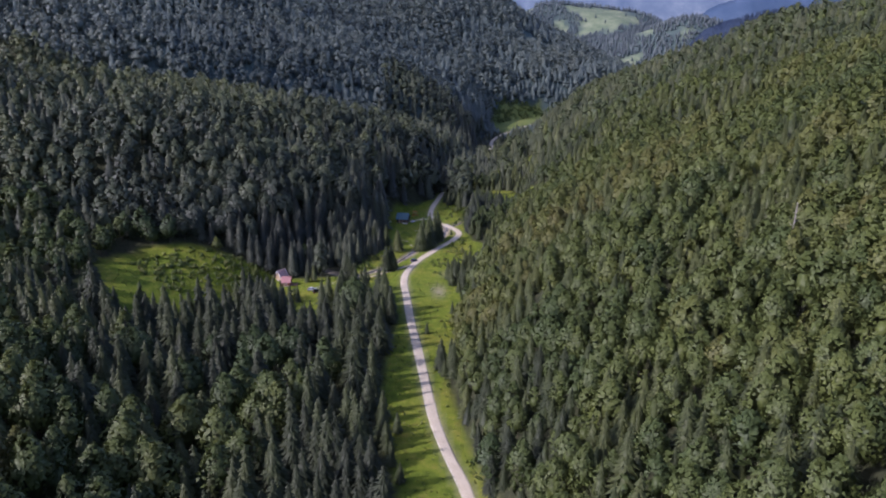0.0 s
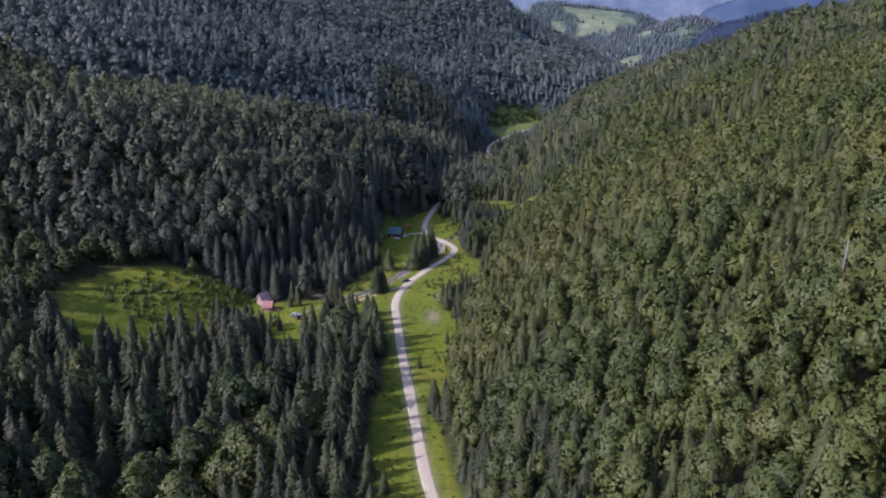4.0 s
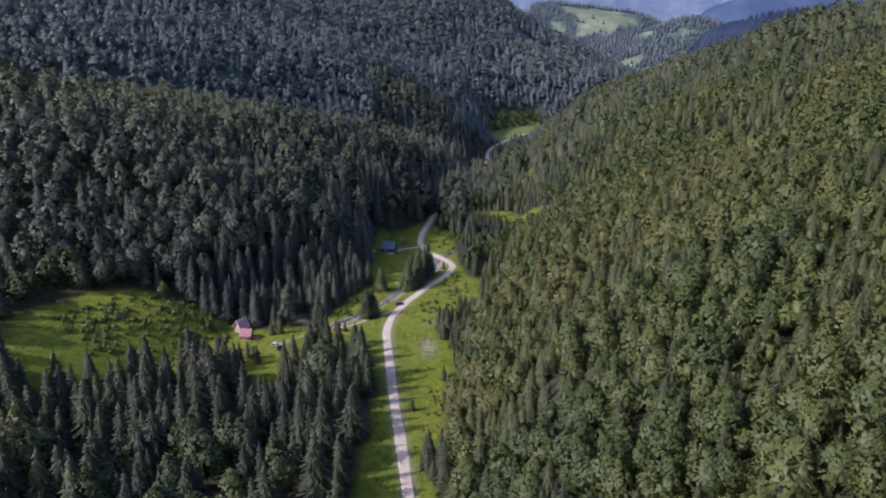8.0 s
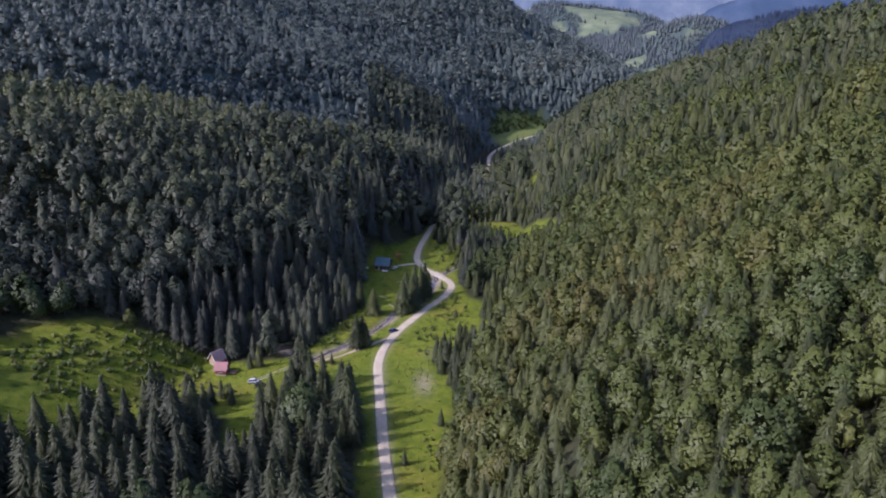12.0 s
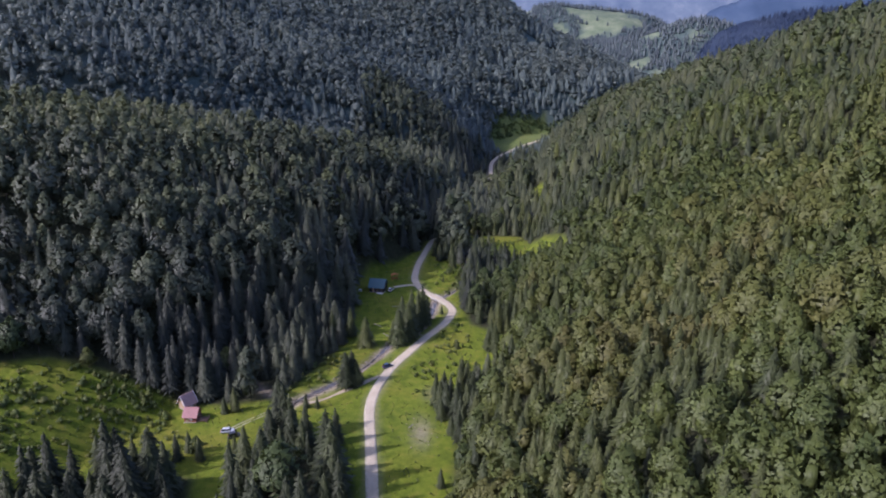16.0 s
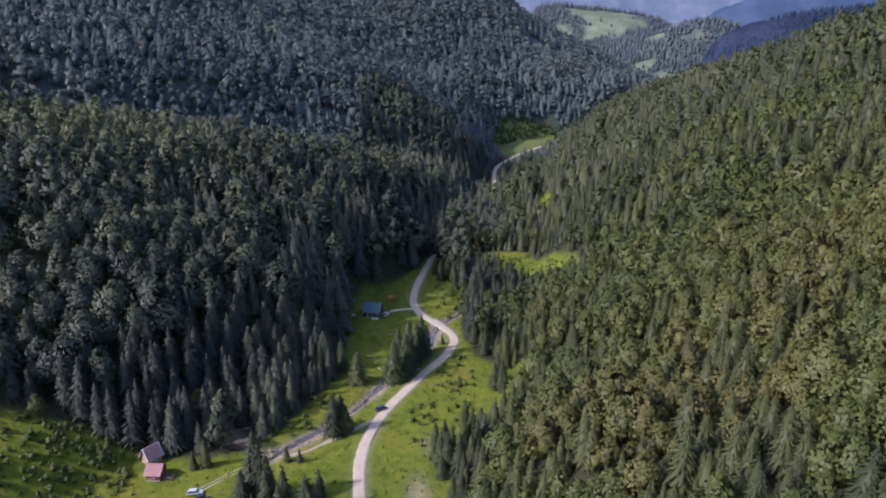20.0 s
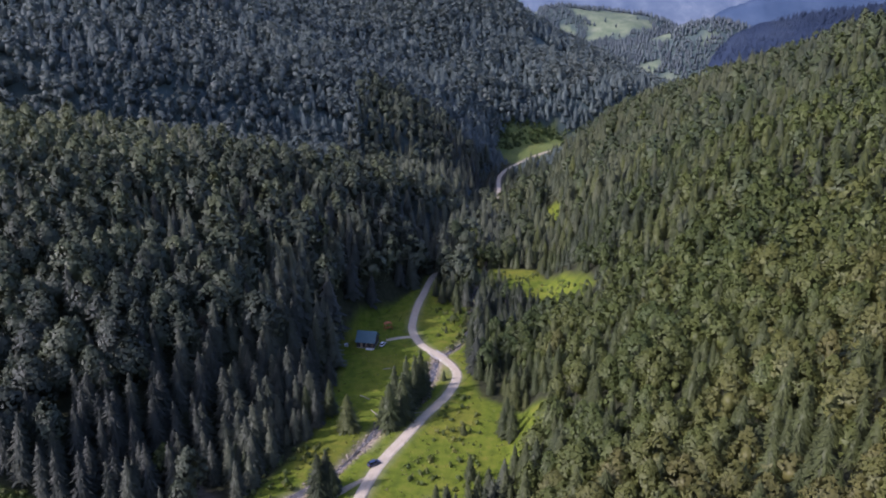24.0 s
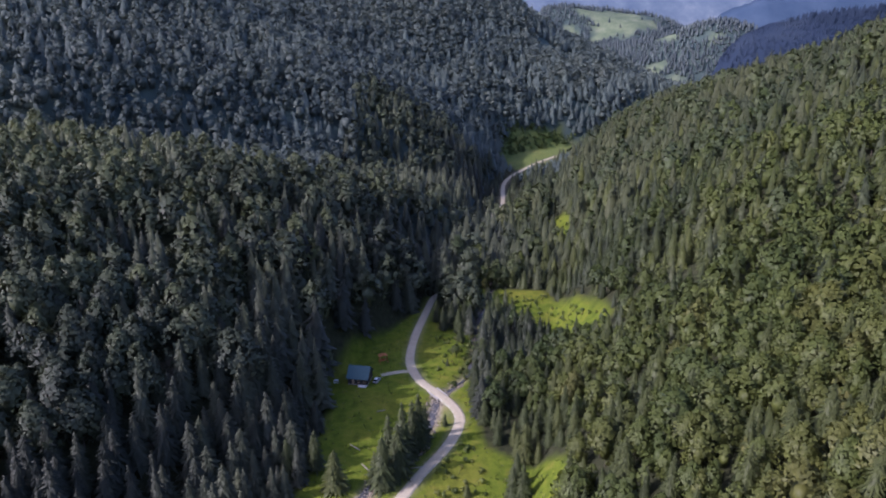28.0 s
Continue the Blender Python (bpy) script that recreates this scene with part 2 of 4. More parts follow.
def land(x, y, stream=True):
    """Height of the ground at a place of the plan."""
    x, y = np.asarray(x, float), np.asarray(y, float)
    floor = -4 + 9 * np.clip((y - 840) / 160, 0, 1) + 0.25 * waves(2 * x, 2 * y)
    dl, dr = inside_distance(x, y, LEFT_FOOT), inside_distance(x, y, RIGHT_FOOT)
    d = np.maximum(dl, 0)
    gain = 0.495 + 0.505 * np.clip((y - 329.4) / 81.5, 0, 1) + 0.15 * np.exp(-((y - 500) / 60) ** 2 - d / 60)
    gain += 0.3 * np.clip((y - 940) / 80, 0, 1) * np.exp(-d / 120) * np.clip((x - 120) / 60, 0, 1) - 0.22 * np.exp(-((y - 930) / 70) ** 2 - d / 90)
    left = gain * (38.1 * (1 - np.exp(-d / 29.4)) + 0.248 * d)
    # the gully behind the first spur, and the higher mountain past it
    away = (y - 660) - 0.67 * (x + 110)
    left -= 34.5 * np.exp(-(away / 50) ** 2) * np.clip(d / 60, 0, 1)
    left += 41.9 * np.clip((y - 600) / 250, 0, 1) * np.clip(d / 200, 0, 1.5)
    left += 60 * np.clip((y - 1000) / 300, 0, 1) * np.clip((150 - x) / 160, 0, 1) * np.clip(d / 120, 0, 1)
    left -= np.minimum(30 * np.clip((y - 1080) / 180, 0, 1) * np.clip(d / 70, 0, 1) * np.clip((x - 125) / 90, 0, 1), 0.6 * left)
    d = np.maximum(dr, 0)
    right = (6.3 + 4 * np.clip((340 - y) / 80, 0, 1)) * (1 - np.exp(-d / 9)) + 141.3 * (1 - np.exp(-d / 178)) + 0.116 * np.maximum(d - 200, 0)
    # a shallow hollow in the sunlit slope, and its higher shoulders
    right -= 12.2 * np.exp(-((x - 180) / 55) ** 2 - ((y - 425) / 55) ** 2) * np.clip(d / 30, 0, 1)
    right += 4.6 * np.clip((270 - y) / 40, 0, 1) * np.clip(d / 25, 0, 1) + (11.5 * np.clip((y - 560) / 150, 0, 1) - 12 * np.clip((y - 770) / 90, 0, 1)) * np.clip((d - 120) / 120, 0, 1)
    hill = left + right
    hill += np.clip(hill / 30, 0, 1) * 2.2 * waves(x, y)
    far = np.clip((y - 1250) / 900, 0, 4)
    hills = far * 14 + 202 * np.exp(-((x - 620) / 300) ** 2 - ((y - 2580) / 330) ** 2) + 142 * np.exp(-((x - 770) / 230) ** 2 - ((y - 2040) / 190) ** 2) \
        + 130 * np.exp(-((x - 230) / 260) ** 2 - ((y - 2700) / 300) ** 2) \
        + 60 * np.clip((y - 2800) / 800, 0, 1) + far * 12 * waves(x * 0.3, y * 0.3)
    ground = floor + hill + hills * np.clip(far * 4, 0, 1)
    if stream:
        ground = ground - 1.5 * np.exp(-(line_distance(x, y, STREAM) / 2.8) ** 2)
    return ground


def spline(points, step):
    """Even points along a smooth line through the given ones."""
    pts = np.array(points, float)
    pts = np.vstack([2 * pts[0] - pts[1], pts, 2 * pts[-1] - pts[-2]])
    out = []
    for a, b2, c, d in zip(pts, pts[1:], pts[2:], pts[3:]):
        n = max(2, int(np.hypot(*(c - b2)) / step))
        for k in np.arange(n) / n:
            out.append(0.5 * (2 * b2 + (c - a) * k + (2 * a - 5 * b2 + 4 * c - d) * k * k + (3 * b2 - a - 3 * c + d) * k ** 3))
    return np.array(out + [pts[-2]])


ROAD = [(-4, -200), (6, 0), (12, 100), (12.5, 140), (10.7, 162), (4.9, 185), (0, 212), (-4, 248), (-8.2, 282), (-12.5, 324), (-13.8, 349), (-8.5, 371),
        (-0.6, 388), (6, 402), (14.3, 416), (19.2, 432), (17.4, 443), (11.8, 452.8), (4.8, 463), (0.6, 477), (0.6, 492), (4.2, 519), (10.3, 550),
        (15.5, 560), (24, 570), (31, 592), (38, 640), (50, 704), (68, 762), (78, 845), (96, 891), (133, 947), (164, 978), (215, 1020), (300, 1110)]
TRACK = [(-9.5, 369), (-22, 357.5), (-32, 349), (-38, 346.5)]
RUTS = [(-50, 341), (-56, 334.5), (-62, 328)]
TRAIL = [(-46, 349), (-52, 354), (-60, 362), (-66, 372)]
SKID = [(-68, 392), (-70, 402), (-72, 414), (-74, 428)]
LANE = [(1.5, 471), (-5, 470), (-11, 468)]
road_line, track_line, trail_line = spline(ROAD, 2.5), spline(TRACK, 1.5), spline(TRAIL, 2.0)

# open, treeless places of the plan
VALLEY_OPEN = [(-10, 60), (-9.5, 166), (-18, 214), (-17.5, 248), (-14.5, 295), (-26, 318), (-34, 320), (-50, 312), (-54, 284), (-60.5, 283), (-64, 303), (-74, 305), (-98, 302), (-132, 274), (-146, 280),
               (-158, 294), (-160, 316), (-147, 335), (-125, 345), (-104, 346), (-84, 347), (-66, 346), (-50, 350), (-43, 362), (-35, 380), (-29.5, 398), (-29, 415), (-28, 440),
               (-30, 462), (-24, 490), (-9, 512), (5, 540), (7, 553), (13, 553), (15, 524), (26, 508), (27, 500), (26, 470), (24, 440), (27, 416), (37, 408), (45, 400), (49, 388), (46, 374), (38, 368),
               (27, 360), (17, 345), (16, 322), (13, 292), (9, 262), (5.5, 233), (8, 215), (12, 185), (17, 150), (18, 60)]
CLEARING = [(34, 568), (44, 566), (70, 562), (80, 520), (84, 480), (76, 470), (64, 500), (50, 535), (38, 548), (31, 556)]
FAR_MEADOW = [(88, 915), (86, 950), (92, 985), (106, 1010), (132, 1024), (165, 1040), (196, 1034), (190, 1000), (170, 968), (142, 932), (112, 900)]
FAR_CLEAR = [(95, 660), (99, 642), (108, 685), (106, 710), (100, 718), (95, 695)]
FAR_FIELDS = [[(485, 2357), (496, 2314), (549, 2363), (615, 2328), (701, 2360), (722, 2453), (690, 2580), (620, 2620), (520, 2600), (470, 2560), (500, 2511), (513, 2437)],
              [(672, 1957), (670, 1970), (702, 1974), (746, 1952), (750, 1942), (738, 1933)], [(516, 1936), (550, 1940), (590, 1920), (566, 1882), (528, 1900)],
              [(548, 1842), (572, 1846), (592, 1806), (584, 1780), (560, 1796)], [(600, 2090), (648, 2200), (645, 2050), (625, 2020)], [(424, 2431), (442, 2488), (480, 2439), (455, 2385)],
              [(330, 2600), (345, 2680), (390, 2690), (385, 2610)]]


def openness(x, y):
    """Distance into the nearest treeless place: negative in the forest."""
    d = inside_distance(x, y, VALLEY_OPEN)
    for outline in (CLEARING, FAR_MEADOW, FAR_CLEAR):
        d = np.maximum(d, inside_distance(x, y, outline))
    ragged = 7 * waves(x * 1.4, y * 0.9) - 1
    for outline in FAR_FIELDS:
        d = np.maximum(d, inside_distance(x, y, outline) + ragged)
    return d


def mesh_object(name, verts, faces, materials, face_material=None, parent=None, normals=None, **layers):
    """A mesh from arrays: faces all of one size, and float layers on its points."""
    me = bpy.data.meshes.new(name)
    verts, faces = np.asarray(verts, np.float32), np.asarray(faces, np.int32)
    n, k = faces.shape
    me.vertices.add(len(verts))
    me.vertices.foreach_set("co", verts.ravel())
    me.loops.add(n * k)
    me.loops.foreach_set("vertex_index", faces.ravel())
    me.polygons.add(n)
    me.polygons.foreach_set("loop_start", np.arange(0, n * k, k, dtype=np.int32))
    for m in materials:
        me.materials.append(m)
    if face_material is not None:
        me.polygons.foreach_set("material_index", np.asarray(face_material, np.int32))
    for key, values in layers.items():
        me.attributes.new(key, "FLOAT", "POINT").data.foreach_set("value", np.asarray(values, np.float32))
    if normals is None:
        me.polygons.foreach_set("use_smooth", np.zeros(n, bool))
    me.update(calc_edges=True)
    if normals is not None:
        me.normals_split_custom_set_from_vertices(np.asarray(normals, np.float32))
    ob = new(name, me)
    ob.parent = parent
    return ob


def smooth(ob):
    ob.data.polygons.foreach_set("use_smooth", np.ones(len(ob.data.polygons), bool))
    return ob


def grid_faces(rows, cols):
    i = np.arange(rows - 1)[:, None] * cols + np.arange(cols - 1)[None, :]
    return np.stack([i, i + 1, i + cols + 1, i + cols], -1).reshape(-1, 4)


def steps(*runs):
    out = [np.arange(a, b2, s) for a, b2, s in runs]
    return np.unique(np.concatenate(out))


gx = steps((-4200, -1000, 160), (-1000, -400, 40), (-400, -130, 8), (-130, -70, 4), (-70, 50, 2), (50, 120, 4), (120, 500, 9), (500, 1200, 35), (1200, 4300, 160))
gy = steps((-1500, -200, 130), (-200, 130, 12), (130, 300, 4), (300, 570, 2.2), (570, 760, 6), (760, 1350, 10), (1350, 2800, 30), (2800, 4851, 110))
px, py = np.meshgrid(gx, gy)
px, py = px.ravel(), py.ravel()
near_soil = 0.5 * np.clip(1.25 - line_distance(px, py, TRAIL) / 2.4, 0, 1) + 0.85 * np.clip(1.3 - line_distance(px, py, SKID) / 2.6, 0, 1) + 0.75 * np.clip(1.0 - line_distance(px, py, STREAM) / 3.2, 0, 1) * (py < 600)
near_soil += 0.55 * np.exp(-((px - 4.5) / 3) ** 2 - ((py - 326) / 8) ** 2) + 0.3 * np.exp(-((px - 8) / 3) ** 2 - ((py - 352) / 5) ** 2)
near_soil += 0.7 * np.exp(-(line_distance(px, py, [(-40, 349), (-33, 356), (-24, 362)]) / 3.2) ** 2) + 0.7 * np.exp(-(line_distance(px, py, [(-13, 384), (-8, 396)]) / 2.6) ** 2) + 0.6 * np.exp(-(line_distance(px, py, [(9.5, 432), (12, 448)]) / 3.0) ** 2)
near_soil += 0.6 * np.clip(1 - line_distance(px, py, ROAD) / 3.6, 0, 1)
edge = openness(px, py)
# the woods layer lays the haze colour under the distant forests
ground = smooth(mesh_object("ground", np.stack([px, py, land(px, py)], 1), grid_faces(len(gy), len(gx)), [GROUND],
                            meadow=np.clip(edge / 3 + 0.6, 0, 1), soil=np.clip(near_soil, 0, 0.9), woods=np.maximum(np.clip((py - 1250) / 150, 0, 1), np.clip((py - 590) / 60, 0, 1) * (inside_distance(px, py, LEFT_FOOT) > 0)) * (edge < 0), hazed_hay=(py > 1300) * 1.0 + 0.35 * (inside_distance(px, py, FAR_MEADOW) > -4)))
tagged(ground, "grassy valley floor between forested mountain slopes", "ground", kind="structure")


def ribbon(name, line, offsets, lifts, mat, layer=None, wander=0.0, stream=False):
    """A strip laid along a line on the ground."""
    along = np.gradient(line, axis=0)
    along /= np.linalg.norm(along, axis=1)[:, None]
    side = np.stack([along[:, 1], -along[:, 0]], 1)
    verts, extra = [], []
    for j, (o, lift) in enumerate(zip(offsets, lifts)):
        shift = wander * np.sin(np.arange(len(line)) * 0.37 + 2.1 * j) * (abs(o) > 0.6 * max(offsets))
        p = line + side * (o + shift)[:, None]
        z = land(p[:, 0], p[:, 1], stream) + lift
        verts.append(np.column_stack([p, z]))
        extra.append(np.full(len(line), 0.0 if layer is None else layer[j]))
    verts = np.stack(verts, 1).reshape(-1, 3)
    return smooth(mesh_object(name, verts, grid_faces(len(line), len(offsets)), [mat], worn=np.stack(extra, 1).ravel()))


road = ribbon("road", road_line, (-2.2, -1.75, -1.2, -0.65, 0, 0.65, 1.2, 1.75, 2.2), (-0.25, 0.1, 0.15, 0.13, 0.2, 0.13, 0.15, 0.1, -0.25), GRAVEL,
              (1, 0.75, 0.05, 0, 0.22, 0, 0.05, 0.75, 1), 0.22)
tagged(road, "pale gravel road with two worn wheel tracks", "road", kind="structure")
for name, line, label in (("dirt_track", track_line, "rutted dirt track from the road to the stream"),):
    ob = ribbon(name, line, (-1.3, -0.95, -0.55, 0, 0.55, 0.95, 1.3), (-0.2, 0.03, 0.02, 0.08, 0.02, 0.03, -0.2), DIRT, (1, 0.8, 0.35, 1, 0.35, 0.8, 1), 0.5, True)
    tagged(ob, label, "track", kind="structure")
for s in (-0.72, 0.72):
    ob = ribbon("wheel_rut", spline(RUTS, 1.2), (s - 0.26, s - 0.1, s + 0.1, s + 0.26), (-0.06, 0.05, 0.05, -0.06), GRAVEL, (1, 0.55, 0.55, 1), 0.08, True)
    tagged(ob, "pale wheel rut worn into the grass", "track", kind="structure")
lane = ribbon("driveway", spline(LANE, 1.5), (-1.5, -1, 0, 1, 1.5), (-0.15, 0.07, 0.1, 0.07, -0.15), GRAVEL, (1, 0.5, 0.5, 0.5, 1), 0.2)
tagged(lane, "short gravel driveway to the blue-roofed house", "driveway", kind="structure")
stream_line = spline(STREAM, 2.5)
water = ribbon("stream", stream_line, (-0.9, -0.5, 0, 0.5, 0.9), (0, 0, 0, 0, 0), WATER, None, 0.55)
zs = land(stream_line[:, 0], stream_line[:, 1], False) - 1.0
for k, v in enumerate(water.data.vertices):
    v.co.z = zs[k // 5]
tagged(water, "shallow stony mountain stream", "water", kind="structure")

# ---- trees ----
rng = np.random.default_rng(7)


def spruce_arrays(layers, boughs, slim, seed, wide=0.23):
    """A spruce one metre high: whorls of drooping boughs round a narrow core. Triangles."""
    r = np.random.default_rng(seed)
    v, f = [], []

    def add(pts, tris):
        base = len(v)
        v.extend(pts)
        f.extend([tuple(base + i for i in tri) for tri in tris])

    low = r.uniform(0.04, 0.10)
    bulge = r.uniform(0.58, 0.82)
    for i in range(layers):
        u = (i + r.uniform(0.2, 0.8)) / layers
        z = low + (0.97 - low) * u
        reach = wide * (1 - u) ** bulge * r.uniform(0.82, 1.14) + 0.012
        turn = r.uniform(0, 6.28)
        count = max(3, int(round(boughs * (1 - 0.45 * u))))
        for j in range(count):
            a = turn + 6.283 * (j + r.uniform(-0.35, 0.35)) / count
            ln = reach * r.uniform(0.62, 1.2)
            c, s = math.cos(a), math.sin(a)
            w = ln * slim * r.uniform(0.8, 1.3)
            zz = z + r.uniform(-1.0, 1.0) / layers
            drop = ln * r.uniform(0.22, 0.6)
            m = r.uniform(0.5, 0.68) * ln
            root, tip = (0.15 * c * ln, 0.15 * s * ln, zz + 0.02), (c * ln, s * ln, zz - drop)
            l, q = (c * m - s * w, s * m + c * w, zz - 0.45 * drop - 0.012), (c * m + s * w, s * m - c * w, zz - 0.45 * drop - 0.012)
            add([root, l, tip, q], [(0, 1, 2), (0, 2, 3)])
    add([(0, 0, 1), (0.012, 0, 0.9), (-0.006, 0.01, 0.9), (-0.006, -0.01, 0.9)], [(0, 1, 2), (0, 2, 3), (0, 3, 1)])
    rim = [(math.cos(k * 1.0472), math.sin(k * 1.0472)) for k in range(6)]
    core = [(0, 0, 0.95)] + [(0.33 * wide * c, 0.33 * wide * s, 0.55) for c, s in rim] + [(0.62 * wide * c, 0.62 * wide * s, low) for c, s in rim]
    add(core, [(0, 1 + k, 1 + (k + 1) % 6) for k in range(6)])
    add(core, [q for k in range(6) for q in ((1 + k, 7 + k, 7 + (k + 1) % 6), (1 + k, 7 + (k + 1) % 6, 1 + (k + 1) % 6))])
    return np.array(v), np.array(f)


def leafy_arrays(groups, clumps, size, seed, wide=0.27, low=0.16, ring=6):
    """A broadleaf tree one metre high: an uneven oval crown, set with groups of small leaf clumps over a dark inside. Triangles."""
    r = np.random.default_rng(seed)
    v, f = [], []
    dent = r.uniform(0.78, 1.2, 8)
    pointed = seed % 2

    def radius(u, a):
        k = (a / 6.2832 * 8) % 8
        side = dent[int(k)] * (1 - k % 1) + dent[(int(k) + 1) % 8] * (k % 1)
        if pointed:
            return wide * side * 1.05 * max(1 - u, 0.02) ** 0.6 * min(1, max(u, 0.02) / 0.2) ** 0.5
        return wide * side * max(math.sin(math.pi * min(max(u, 0.02), 0.99) ** 0.72), 0.03) ** 0.65

    base = len(v)
    for u in (0.08, 0.32, 0.56):
        for k in range(ring):
            a = 6.2832 * (k + 0.5 * (u > 0.3)) / ring
            d = radius(u, a) * (0.36 if size < 0.06 else 0.50) * r.uniform(0.85, 1.1)
            v.append((d * math.cos(a), d * math.sin(a), low + (1 - low) * u))
    v.append((0, 0, 0.66))
    for q in range(2):
        for k in range(ring):
            i, j = base + q * ring + k, base + q * ring + (k + 1) % ring
            f += [(i, j, j + ring), (i, j + ring, i + ring)]
    f += [(base + 2 * ring + k, base + 2 * ring + (k + 1) % ring, base + 3 * ring) for k in range(ring)]
    for g in range(groups):
        u0, a0 = (r.uniform(0.10, 0.97) ** 0.8 if g > 3 else 0.9 + 0.02 * g), r.uniform(0, 6.2832)
        puff = r.uniform(0.86, 1.22)
        for _ in range(clumps):
            u, a = u0 + r.normal() * 0.075, a0 + r.normal() * 0.36
            d = radius(u, a % 6.2832) * puff * r.uniform(0.82, 1.08)
            at = np.array((d * math.cos(a), d * math.sin(a), low + (1 - low) * min(u, 1.0) + r.normal() * 0.012))
            n = np.array((math.cos(a), math.sin(a), 1.6 * (u - 0.35))) + r.normal(size=3) * 0.5
            n /= np.linalg.norm(n)
            e1 = np.cross(n, r.normal(size=3)) + np.array((0.3 * math.cos(a), 0.3 * math.sin(a), 0.35))
            e1 /= np.linalg.norm(e1)
            e2 = np.cross(e1, n)
            e2 /= np.linalg.norm(e2) + 1e-6
            s = size * r.uniform(0.65, 1.35)
            base = len(v)
            v.extend([tuple(at + 1.25 * s * e1), tuple(at + s * (-0.6 * e1 + 0.72 * e2)), tuple(at + s * (-0.6 * e1 - 0.72 * e2))])
            f.append((base, base + 1, base + 2))
    return np.array(v), np.array(f)


def crown_normals(v, f, needle, far=0):
    """Turns the faces outwards; a leafy crown's normals follow its round outline more than each small leaf."""
    out = v - np.array((0, 0, 0.45)) if not needle else v * np.array((1, 1, 0)) + np.array((0, 0, 0.3))
    out = out / (np.linalg.norm(out, axis=1)[:, None] + 1e-9)
    p = v[f]
    own = np.cross(p[:, 1] - p[:, 0], p[:, 2] - p[:, 0])
    own /= np.linalg.norm(own, axis=1)[:, None] + 1e-9
    back = (own * out[f].mean(1)).sum(1) < 0
    f = np.where(back[:, None], f[:, ::-1], f)
    own = np.where(back[:, None], -own, own)
    mine = np.zeros_like(v)
    np.add.at(mine, f.ravel(), np.repeat(own, 3, axis=0))
    mine /= np.linalg.norm(mine, axis=1)[:, None] + 1e-9
    own_share = (0.7, 0.5, 0.32, 0.32)[far] if needle else (0.36, 0.26, 0.15, 0.15)[far]
    total = (1 - own_share) * out + own_share * mine
    return f, total / (np.linalg.norm(total, axis=1)[:, None] + 1e-9)


def trunk_arrays(top, thick):
    v = [(thick * math.cos(k * 1.2566), thick * math.sin(k * 1.2566), -0.06) for k in range(5)]
    v += [(0.35 * thick * math.cos(k * 1.2566), 0.35 * thick * math.sin(k * 1.2566), top) for k in range(5)]
    f = [q for k in range(5) for q in ((k, (k + 1) % 5, 5 + (k + 1) % 5), (k, 5 + (k + 1) % 5, 5 + k))]
    return np.array(v), np.array(f)


SPRUCES = [[spruce_arrays(28, 16, 0.09, 10 + s, 0.20 + 0.03 * (s % 4)) for s in range(8)],
           [spruce_arrays(13, 10, 0.19, 30 + s, 0.23 + 0.03 * (s % 4)) for s in range(8)],
           [spruce_arrays(8, 7, 0.28, 50 + s, 0.31) for s in range(6)],
           [spruce_arrays(6, 6, 0.36, 70 + s, 0.34) for s in range(5)]]
BEECHES = [[leafy_arrays(37, 20, 0.035, 110 + s, 0.27 + 0.025 * (s % 4), 0.14 + 0.03 * (s % 3)) for s in range(8)],
           [leafy_arrays(25, 8, 0.054, 130 + s, 0.27 + 0.025 * (s % 4), 0.14 + 0.03 * (s % 3)) for s in range(8)],
           [leafy_arrays(15, 4, 0.072, 150 + s, 0.33, 0.10, 6) for s in range(6)],
           [leafy_arrays(10, 4, 0.085, 170 + s, 0.38, 0.08, 6) for s in range(5)]]


SPRUCES = [[(v, *crown_normals(v, f, True, k)) for v, f in pool] for k, pool in enumerate(SPRUCES)]
BEECHES = [[(v, *crown_normals(v, f, False, k)) for v, f in pool] for k, pool in enumerate(BEECHES)]


